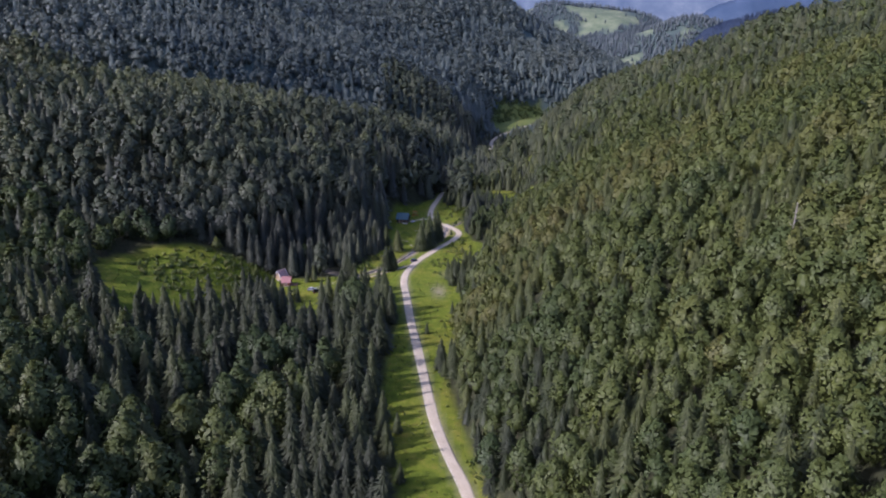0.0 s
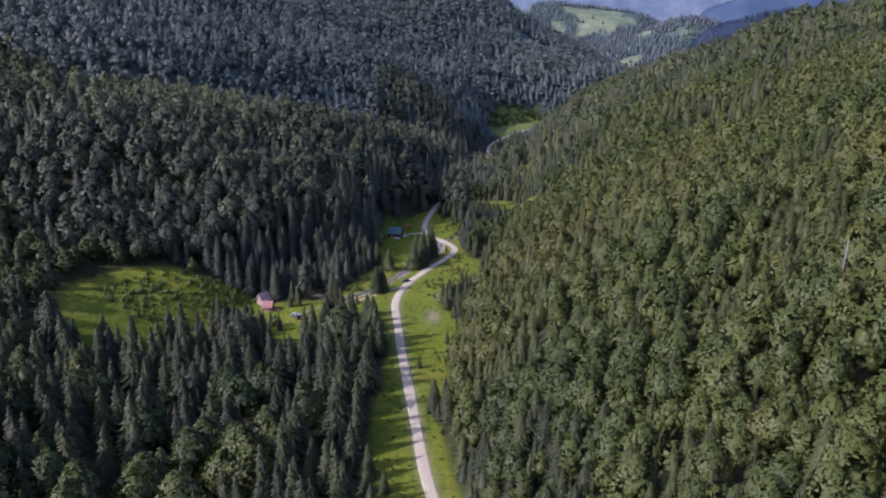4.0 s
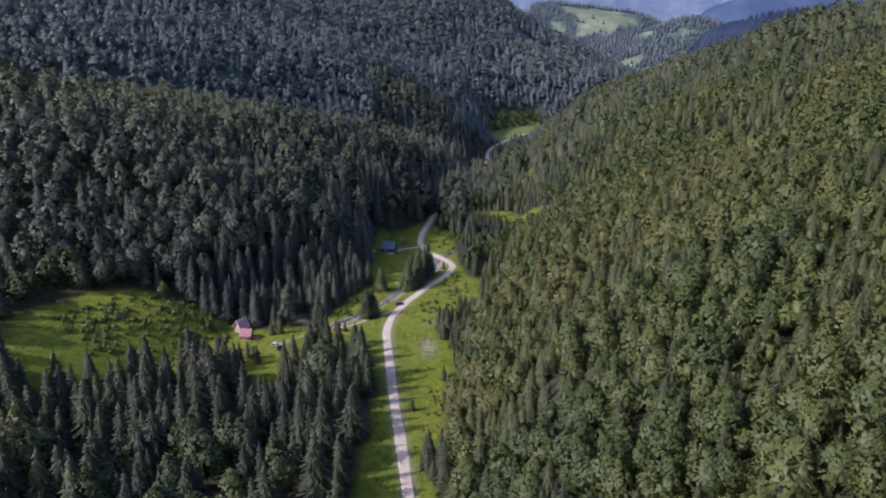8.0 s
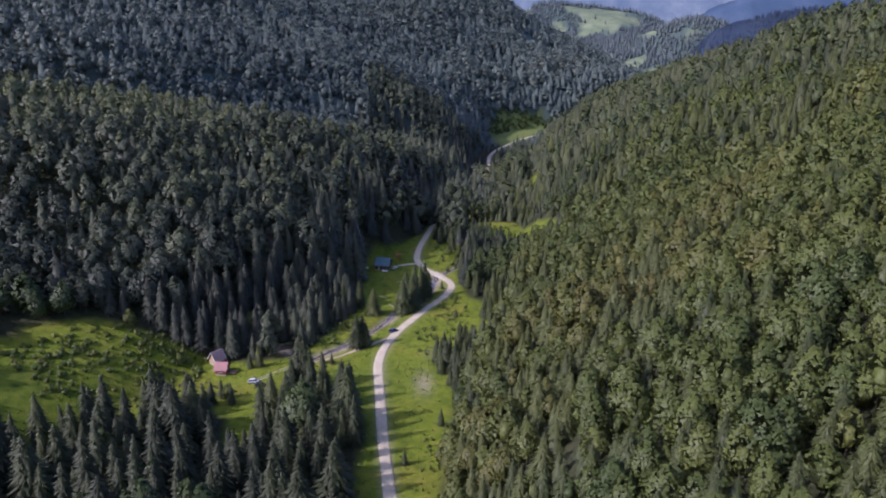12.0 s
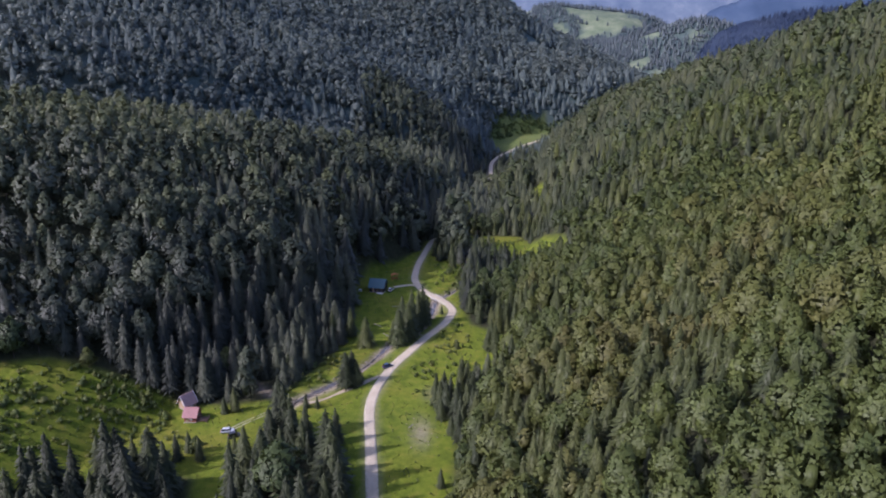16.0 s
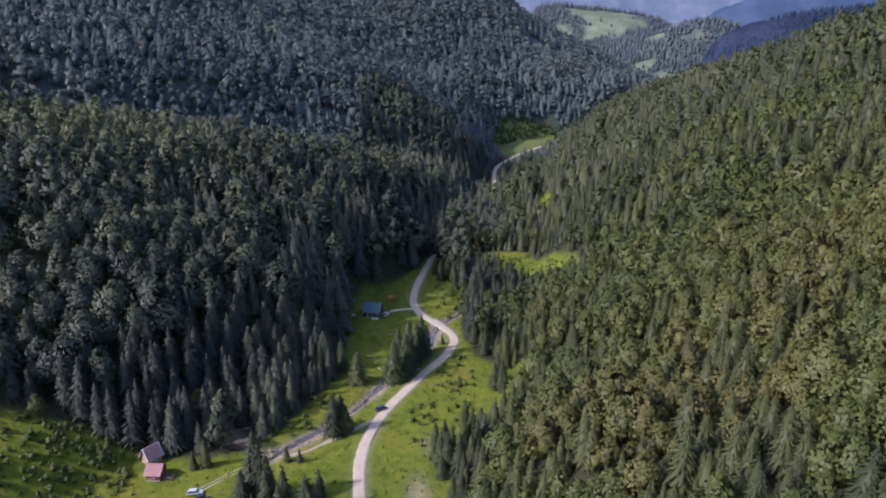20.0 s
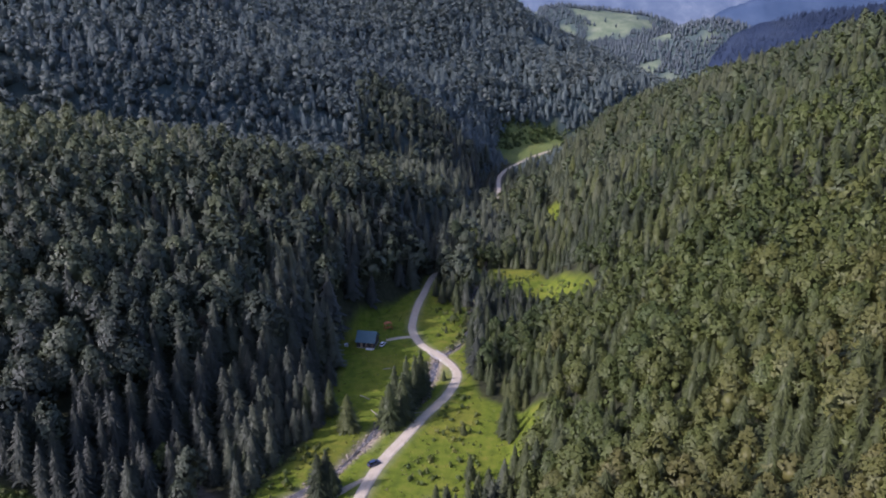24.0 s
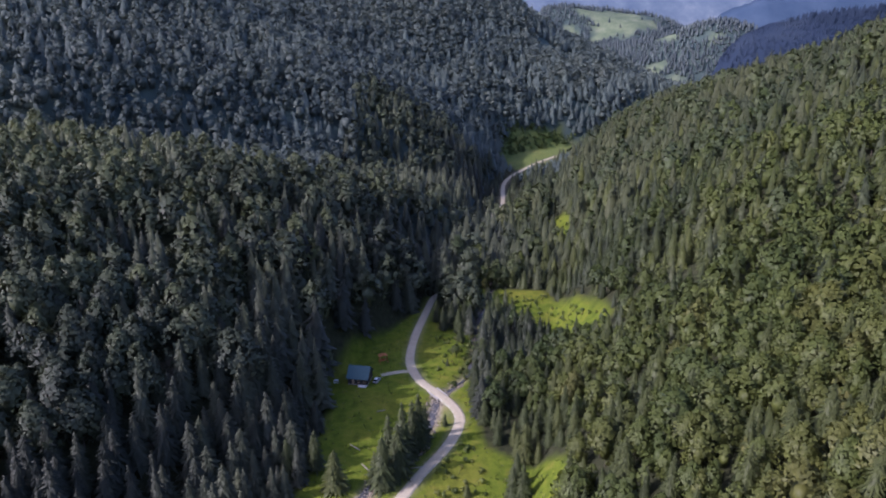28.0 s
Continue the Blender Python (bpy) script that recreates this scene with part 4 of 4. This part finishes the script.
steep = house("cabin", -80.0, 345.5, radians(52), 4.2, 4.4, 2.2, 3.0, TIMBER, BROWN_ROOF, "steep-roofed timber cabin with a worn brownish roof", 1)
for s in (-1, 1):
    for q in (-1, 1):
        part("bargeboard", beam((s * 2.68, q * 2.7, 1.98), (s * 2.68, 0, 5.72), 0.11), WHITE, steep, "pale painted bargeboard")
terrace = tagged(at_ground("terrace", -71.6, 336.6, radians(-4)), "weathered brown plank terrace beside the red cabin", "terrace")
for k in range(9):
    part("plank", box(-1.5 + 0.375 * k, 0, 0.42, 0.34, 3.2, 0.06, 0.01), BROWN_WOOD, terrace)
for s in (-1, 1):
    for q in (-1, 0, 1):
        part("post", box(s * 1.55, q * 1.45, -0.3, 0.12, 0.12, 1.65), BROWN_WOOD, terrace)
    part("bearer", box(0, s * 1.3, 0.24, 3.3, 0.12, 0.18), BROWN_WOOD, terrace)
for z in (0.85, 1.2):
    part("rail", box(1.55, 0, z, 0.08, 3.1, 0.1), BROWN_WOOD, terrace)
    part("rail", box(0, -1.45, z, 3.2, 0.08, 0.1), BROWN_WOOD, terrace)
house("house", -18.8, 463.5, radians(-11), 7.8, 7.6, 2.7, 3.3, DARK_WALL, TEAL_ROOF, "dark timber house with a blue-green metal roof", 2, True, False, TIMBER)


def car(x, y, turn, paint_mat, label, long=4.3, wide=1.75, high=1.5, tail=0.0):
    """A parked car: its nose points along its own +x."""
    root = tagged(at_ground("car", x, y, turn, 0.12), label, "car")
    h, L = high, long / 2
    body = prism([(-L, 0.35), (-L + 0.05, 0.78), (-L + 0.35, 0.92), (L - 0.95, 0.92), (L - 0.15, 0.72), (L, 0.5), (L - 0.05, 0.28), (-L + 0.08, 0.28)], -wide / 2, wide / 2)
    bmesh.ops.bevel(body, geom=body.edges[:], offset=0.07, segments=2, affect="EDGES")
    shell = part("body", body, paint_mat, root)
    back = -L + 0.25 + tail
    cab = prism([(back, 0.90), (back + 0.35, h - 0.05), (back + 0.6, h), (L - 1.75, h), (L - 1.0, 0.90)], -wide / 2 + 0.12, wide / 2 - 0.12)
    for v in cab.verts:
        if v.co.z > 1.0:
            v.co.y *= 0.84
    part("glasshouse", cab, GLASS, root, "dark tinted windows")
    top = prism([(back + 0.42, h - 0.03), (back + 0.62, h + 0.03), (L - 1.8, h + 0.03), (L - 1.62, h - 0.03)], -wide / 2 + 0.24, wide / 2 - 0.24)
    part("roof_panel", top, paint_mat, root)
    for s in (-1, 1):
        part("pillar", beam((L - 1.02, s * (wide / 2 - 0.14), 0.9), (L - 1.75, s * (wide / 2 - 0.24), h), 0.05), paint_mat, root)
        part("pillar", beam((-0.1, s * (wide / 2 - 0.13), 0.9), (-0.15, s * (wide / 2 - 0.24), h), 0.05), paint_mat, root)
        part("headlight", box(L - 0.1, s * (wide / 2 - 0.3), 0.58, 0.16, 0.36, 0.14, 0.03), LAMP_CLEAR, shell, "clear headlight")
        part("tail_light", box(-L + 0.04, s * (wide / 2 - 0.22), 0.66, 0.12, 0.28, 0.2, 0.03), LAMP_RED, shell, "red tail light")
        part("mirror", box(L - 1.15, s * (wide / 2 + 0.08), 0.92, 0.14, 0.2, 0.14, 0.03), paint_mat, root)
        for wx in (-L + 0.8, L - 0.82):
            bm = bmesh.new()
            bmesh.ops.create_cone(bm, cap_ends=True, segments=16, radius1=0.32, radius2=0.32, depth=0.22)
            turned(bm, math.pi / 2, "X")
            bmesh.ops.translate(bm, vec=(wx, s * (wide / 2 - 0.1), 0.2), verts=bm.verts)
            wheel = part("wheel", bm, TYRE, root, "black tyre")
            bm = bmesh.new()
            bmesh.ops.create_cone(bm, cap_ends=True, segments=12, radius1=0.19, radius2=0.17, depth=0.04)
            turned(bm, math.pi / 2, "X")
            bmesh.ops.translate(bm, vec=(wx, s * (wide / 2 + 0.02), 0.2), verts=bm.verts)
            part("rim", bm, STEEL, wheel)
    part("bumper", box(L - 0.04, 0, 0.24, 0.14, wide - 0.15, 0.2, 0.04), DARK_PAINT, shell)
    part("bumper", box(-L + 0.04, 0, 0.24, 0.14, wide - 0.15, 0.2, 0.04), DARK_PAINT, shell)
    return root


car(-9.3, 374.0, radians(38), BLUE_PAINT, "dark blue hatchback parked on the gravel verge")
car(-60.9, 328.0, radians(8), SILVER_PAINT, "silver estate car parked on the grass below the cabins", 4.5)
car(-57.8, 325.0, radians(25), DARK_PAINT, "dark off-road car parked beside a silver one", 4.2, 1.8, 1.75)
car(-12.2, 462.5, radians(68), WHITE_PAINT, "white car parked beside the blue-roofed house", 4.2)

# the bridge that carries the road over the stream
bridge = tagged(at_ground("bridge", 11.6, 452.9, math.atan2(20, -12.6)), "low concrete slab bridge under the gravel road", "bridge")
part("deck", box(0, 0, -0.42, 7.6, 4.7, 0.44, 0.04), CONCRETE, bridge)
for s in (-1, 1):
    part("edge_beam", box(0, s * 2.32, -0.42, 7.8, 0.28, 0.62, 0.04), CONCRETE, bridge, "pale concrete edge beam")
    part("abutment", box(s * 3.5, 0, -2.2, 0.7, 4.7, 1.8, 0.04), CONCRETE, bridge)

# a timber swing frame and a white garden table by the house
swing = tagged(at_ground("garden_swing", -10.8, 479.5, radians(20)), "orange-brown timber garden swing on the lawn", "swing")
for s in (-1, 1):
    part("leg", beam((s * 1.3, -0.9, -0.1), (s * 1.0, 0, 2.4), 0.09), ORANGE_TIMBER, swing)
    part("leg", beam((s * 1.3, 0.9, -0.1), (s * 1.0, 0, 2.4), 0.09), ORANGE_TIMBER, swing)
    part("hanger", beam((s * 0.7, 0, 2.35), (s * 0.7, 0.1, 0.6), 0.03), STEEL, swing)
part("top_beam", beam((-1.3, 0, 2.4), (1.3, 0, 2.4), 0.1), ORANGE_TIMBER, swing)
part("seat", box(0, 0.1, 0.5, 1.5, 0.5, 0.08, 0.02), ORANGE_TIMBER, swing)
part("backrest", box(0, 0.35, 0.58, 1.5, 0.07, 0.55, 0.02), ORANGE_TIMBER, swing)
swing.scale = (1.4, 1.4, 1.3)
part("canopy", prism([(-1.3, 2.45), (0, 2.85), (1.3, 2.45), (0, 2.7)], -0.9, 0.9), ORANGE_TIMBER, swing, "small pitched timber canopy")
table = tagged(at_ground("garden_table", -28.3, 462.5, radians(15)), "white garden table on the shaded lawn", "table")
part("tabletop", box(0, 0, 0.7, 1.8, 0.9, 0.06, 0.02), WHITE, table)
for s in (-1, 1):
    for q in (-1, 1):
        part("leg", box(s * 0.8, q * 0.35, 0, 0.08, 0.08, 0.7), WHITE, table)
bench = tagged(at_ground("garden_bench", -28.0, 461.2, radians(15)), "white garden bench beside a table", "bench")
part("seat", box(0, 0, 0.42, 1.7, 0.4, 0.05, 0.01), WHITE, bench)
for s in (-1, 1):
    part("leg", box(s * 0.7, 0, 0, 0.07, 0.35, 0.42), WHITE, bench)

# fallen logs, and a dead tree on the sunny slope
for lx, ly, ang, ln in ((4.6, 405.2, 0.2, 4.2), (-11.5, 405.5, 2.2, 4.5), (-16, 417, 2.4, 5), (1, 330, 1.0, 2.6), (-9, 440, 0.3, 3.2)):
    z = float(land(lx, ly))
    log = tagged(part("log", beam((-ln / 2, 0, 0), (ln / 2, 0, 0), 0.2), DEAD, None), "bleached fallen log lying on the grass", "log", "fallen logs")
    log.matrix_basis = Matrix.Translation((lx, ly, z + 0.15)) @ Matrix.Rotation(ang, 4, "Z")
snag = tagged(at_ground("dead_tree", 96.8, 172.5), "bleached bare dead tree among green crowns", "tree")
trunk = part("trunk", beam((0, 0, -0.5), (0.4, 0.2, 17), 0.18), GREY_WOOD, snag)
for k in range(14):
    a, z = k * 2.4, 6.5 + k * 0.6
    part("branch", beam((0.2, 0.1, z), (0.2 + (2.6 - 0.13 * k) * math.cos(a), 0.1 + (2.6 - 0.13 * k) * math.sin(a), z + 1.1), 0.045), GREY_WOOD, snag)

# trees that stand alone in the valley: place, height, spruce or not, tint
for x, y, h, needle, tint in ((-34.4, 400, 15, 1, .3), (-27, 405, 14.5, 1, .3), (-19.6, 395, 14, 1, .5), (-4, 405, 21, 1, .4), (5, 418, 21, 1, .3), (-5.4, 396, 18, 1, .4),
                              (0, 410, 22, 1, .3), (3, 415, 20, 1, .4), (-1, 401, 19, 1, .3), (-8, 399, 12, 1, .5), (7, 423, 14, 1, .3), (-24.2, 359, 15, 1, .2),
                              (-22, 361, 14.5, 1, .2), (-20.3, 360, 11, 1, .3), (-48.4, 371, 9, 1, .4), (22.3, 499, 11, 1, .3), (19.7, 391, 4.5, 1, .5), (16, 476, 4, 1, .3),
                              (35.7, 388, 13, 1, .3), (32.9, 389, 12, 1, .3), (34.8, 396, 12, 1, .3), (38.6, 565, 8, 0, .9), (-41.8, 324.6, 24, 1, .2), (-38, 322, 18, 1, .3),
                              (-45, 321, 13, 1, .3), (-23.2, 321, 13.5, 1, .2), (-32.9, 343, 5.5, 1, .3), (-37, 343.5, 6, 1, .3), (-113, 346, 8, 0, .5), (-65.5, 341, 6.5, 1, .4),
                              (-62, 342, 10, 1, .5), (-71, 367, 12, 0, .4), (-52, 374, 10, 1, .4), (23.7, 328, 16, 1, .2), (14.6, 325, 7, 1, .3), (11.4, 341, 12, 1, .3),
                              (13.5, 338, 13.5, 1, .2), (9.6, 344, 9, 1, .3), (4.4, 240, 14, 1, .1), (3.4, 247, 8.5, 1, .3), (5.4, 235, 7, 1, .3), (-1.5, 275, 6, 1, .3), (10.5, 297, 7, 1, .3),
                              (-78, 307, 16, 1, .2), (-92, 304, 15, 1, .3), (-84, 309, 11, 1, .4), (-70, 317, 8, 1, .3), (-67.5, 316, 6, 0, .3), (-65, 312, 9, 1, .3), (-72, 312, 10, 1, .2), (-53.5, 311, 10, 1, .5), (-51, 309, 11, 1, .3), (-108, 298, 16, 1, .2),
                              (-120, 288, 15, 1, .3), (26, 452, 15, 1, .2), (27.5, 462, 14, 1, .2), (14, 430, 5, 1, .4), (30, 470, 16, 1, .3), (17, 530, 12, 1, .2), (20, 535, 14, 1, .2), (22.5, 527, 11, 1, .3), (15, 541, 12, 1, .2), (15, 551, 14, 1, .2), (19, 548, 15, 1, .2), (24, 540, 13, 1, .2),
                              (15.2, 343, 13, 1, .2), (21, 335, 14, 1, .2), (25, 351, 13, 1, .2), (20.5, 366, 9, 1, .3), (18, 330, 12, 1, .2), (23, 342, 15, 1, .2), (-44, 318, 17, 1, .2), (-37, 317, 16, 1, .2), (-33, 314, 14, 1, .3), (-12, 178, 9, 1, .4), (-14, 186, 11, 1, .3), (-9, 170, 7, 1, .4), (-11, 196, 8, 1, .4), (-16, 203, 12, 1, .3), (10, 352, 9, 1, .3), (13, 348, 12, 1, .2), (17, 334, 14, 1, .2), (11.5, 334, 8, 1, .3),
                              (15, 512, 12, 1, .2), (19, 516, 13, 1, .2), (22, 510, 12, 1, .3), (12, 522, 11, 1, .2), (25, 517, 13, 1, .2), (20, 483, 6.5, 0, .4), (-40, 323, 21, 1, .1), (-43.5, 327, 16, 1, .2)):
    stand_tree(x, y, h, bool(needle), tint, ("lone dark spruce standing in the meadow" if needle else "round light green tree standing alone"), "lone trees in the valley")

# ---- undergrowth, stones and tufts ----


def blobs(name, xs, ys, sizes, pool, mats, label, category, tint, stretch=0.8, sink=0.15):
    verts, faces, tints, ways, base = [], [], [], [], 0
    zs = land(xs, ys)
    for i in range(len(xs)):
        v, f, *shade = pool[rng.integers(len(pool))]
        a, w = rng.uniform(0, 6.28), sizes[i]
        p = np.empty_like(v)
        p[:, 0] = xs[i] + (v[:, 0] * math.cos(a) - v[:, 1] * math.sin(a)) * w
        p[:, 1] = ys[i] + (v[:, 0] * math.sin(a) + v[:, 1] * math.cos(a)) * w
        p[:, 2] = zs[i] + (v[:, 2] - sink) * w * stretch
        if shade:
            q = shade[0]
            ways.append(np.stack([q[:, 0] * math.cos(a) - q[:, 1] * math.sin(a), q[:, 0] * math.sin(a) + q[:, 1] * math.cos(a), q[:, 2]], 1))
        verts.append(p)
        faces.append(f + base)
        tints.append(np.full(len(v), tint[i]))
        base += len(v)
    return tagged(mesh_object(name, np.concatenate(verts), np.concatenate(faces), mats, normals=np.concatenate(ways) if ways else None, tint=np.concatenate(tints)), label, category, kind="stuff")


def spread(outline, n, seed):
    r = np.random.default_rng(seed)
    o = np.array(outline)
    x, y = r.uniform(o[:, 0].min(), o[:, 0].max(), n * 4), r.uniform(o[:, 1].min(), o[:, 1].max(), n * 4)
    d = inside_distance(x, y, outline)
    ok = (d > 0) & (line_distance(x, y, ROAD) > 3.6) & (line_distance(x, y, TRACK) > 2.2) & (line_distance(x, y, STREAM) > np.where(y > 459, 0.3, 2.4)) & (np.hypot(x + 77, y - 340) > 6) & (np.hypot(x + 19, y - 463) > 8)
    return x[ok][:n], y[ok][:n]


BUSH = [leafy_arrays(9, 9, 0.12, 300 + s, 0.55, 0.0) for s in range(6)]
BUSH = [(v, *crown_normals(v, f, False)) for v, f in BUSH]
for name, outline, n, low, high, seed in (
        ("shrubs", [(-150, 318), (-126, 343), (-88, 350), (-82, 330), (-100, 318), (-125, 300)], 250, 0.9, 3.2, 1),
        ("shrubs", [(-108, 346), (-84, 351), (-82, 343), (-100, 336)], 60, 1.0, 2.6, 2),
        ("shrubs", [(4, 345), (26, 372), (26, 410), (18, 425), (8, 395), (0, 370)], 90, 0.7, 2.4, 3),
        ("shrubs", [(-48, 352), (-28, 366), (-24, 385), (-36, 386), (-46, 372)], 60, 0.8, 2.4, 4),
        ("shrubs", [(44, 560), (70, 558), (82, 480), (66, 500)], 90, 0.8, 2.6, 5),
        ("shrubs", [(-104, 320), (-82, 330), (-64, 322), (-70, 311), (-98, 306)], 110, 0.6, 2.0, 12),
        ("shrubs", [(16, 460), (20, 459), (27, 470), (31, 492), (33, 516), (28, 518), (25, 492), (21, 472)], 60, 1.0, 2.6, 11),
        ("shrubs", [(12, 470), (26, 470), (24, 505), (10, 505)], 36, 0.8, 2.6, 6),
        ("shrubs", [(84, 950), (84, 995), (104, 1016), (140, 1030), (185, 1040), (120, 995)], 230, 2.0, 6.0, 7),
        ("shrubs", [(92, 632), (118, 690), (112, 728), (92, 705)], 40, 1.2, 3.0, 10),
        ("shrubs", [(-12, 170), (-20, 240), (-12, 320), (6, 320), (0, 230), (8, 190)], 70, 0.4, 1.0, 8),
        ("shrubs", [(6, 200), (7, 240), (8, 290), (4, 290), (3, 230)], 40, 0.6, 1.6, 9)):
    x, y = spread(outline, n, seed)
    blobs(name, x, y, rng.uniform(low, high, len(x)), BUSH, [SHRUB], "low green shrubs scattered over the grass", "shrubs", rng.random(len(x)) * (0.35 if seed in (7, 10) else 1.0))

# tufts of taller grass
TUFT = []
for s in range(5):
    r = np.random.default_rng(400 + s)
    v, f = [], []
    for k in range(5):
        a, w = r.uniform(0, 6.28), r.uniform(0.25, 0.5)
        c, q = math.cos(a), math.sin(a)
        v += [(-c * w, -q * w, 0), (c * w, q * w, 0), (r.normal() * 0.3, r.normal() * 0.3, r.uniform(0.5, 1))]
        f.append((3 * k, 3 * k + 1, 3 * k + 2))
    TUFT.append((np.array(v), np.array(f)))
x, y = spread(VALLEY_OPEN, 3600, 20)
tone = np.clip(0.78 + 0.2 * waves(x * 3, y * 3) + rng.normal(size=len(x)) * 0.15, 0, 1)
blobs("grass", x, y, rng.uniform(0.4, 1.0, len(x)), TUFT, [SHRUB], "tufts of long meadow grass", "grass", tone, 0.6, 0.05)


def pebble(seed):
    r = np.random.default_rng(seed)
    bm = bmesh.new()
    bmesh.ops.create_icosphere(bm, subdivisions=1, radius=0.5)
    v = np.array([q.co[:] for q in bm.verts])
    f = np.array([[q.index for q in face.verts] for face in bm.faces])
    bm.free()
    return v * r.uniform(0.75, 1.2, (len(v), 1)) * np.array((1.2, 0.9, 0.7)) + (0, 0, 0.25), f


PEBBLES = [pebble(500 + s) for s in range(6)]
near = stream_line[(stream_line[:, 1] > 335) & (stream_line[:, 1] < 461)]
pick = rng.integers(len(near), size=1300)
sx, sy = near[pick, 0] + rng.normal(size=1300) * 1.25, near[pick, 1] + rng.normal(size=1300) * 1.3
blobs("stones", sx, sy, rng.triangular(0.2, 0.4, 1.25, 1300), PEBBLES, [STONE], "pale rounded stones along the stream", "stones", rng.random(1300), 0.8, -0.1)
sx, sy = 4 + rng.normal(size=26) * 2.6, 327 + rng.normal(size=26) * 6
blobs("stones", sx, sy, rng.uniform(0.2, 0.6, 26), PEBBLES, [STONE], "pale stones on a bare patch of meadow", "stones", rng.random(26), 0.6, 0.1)
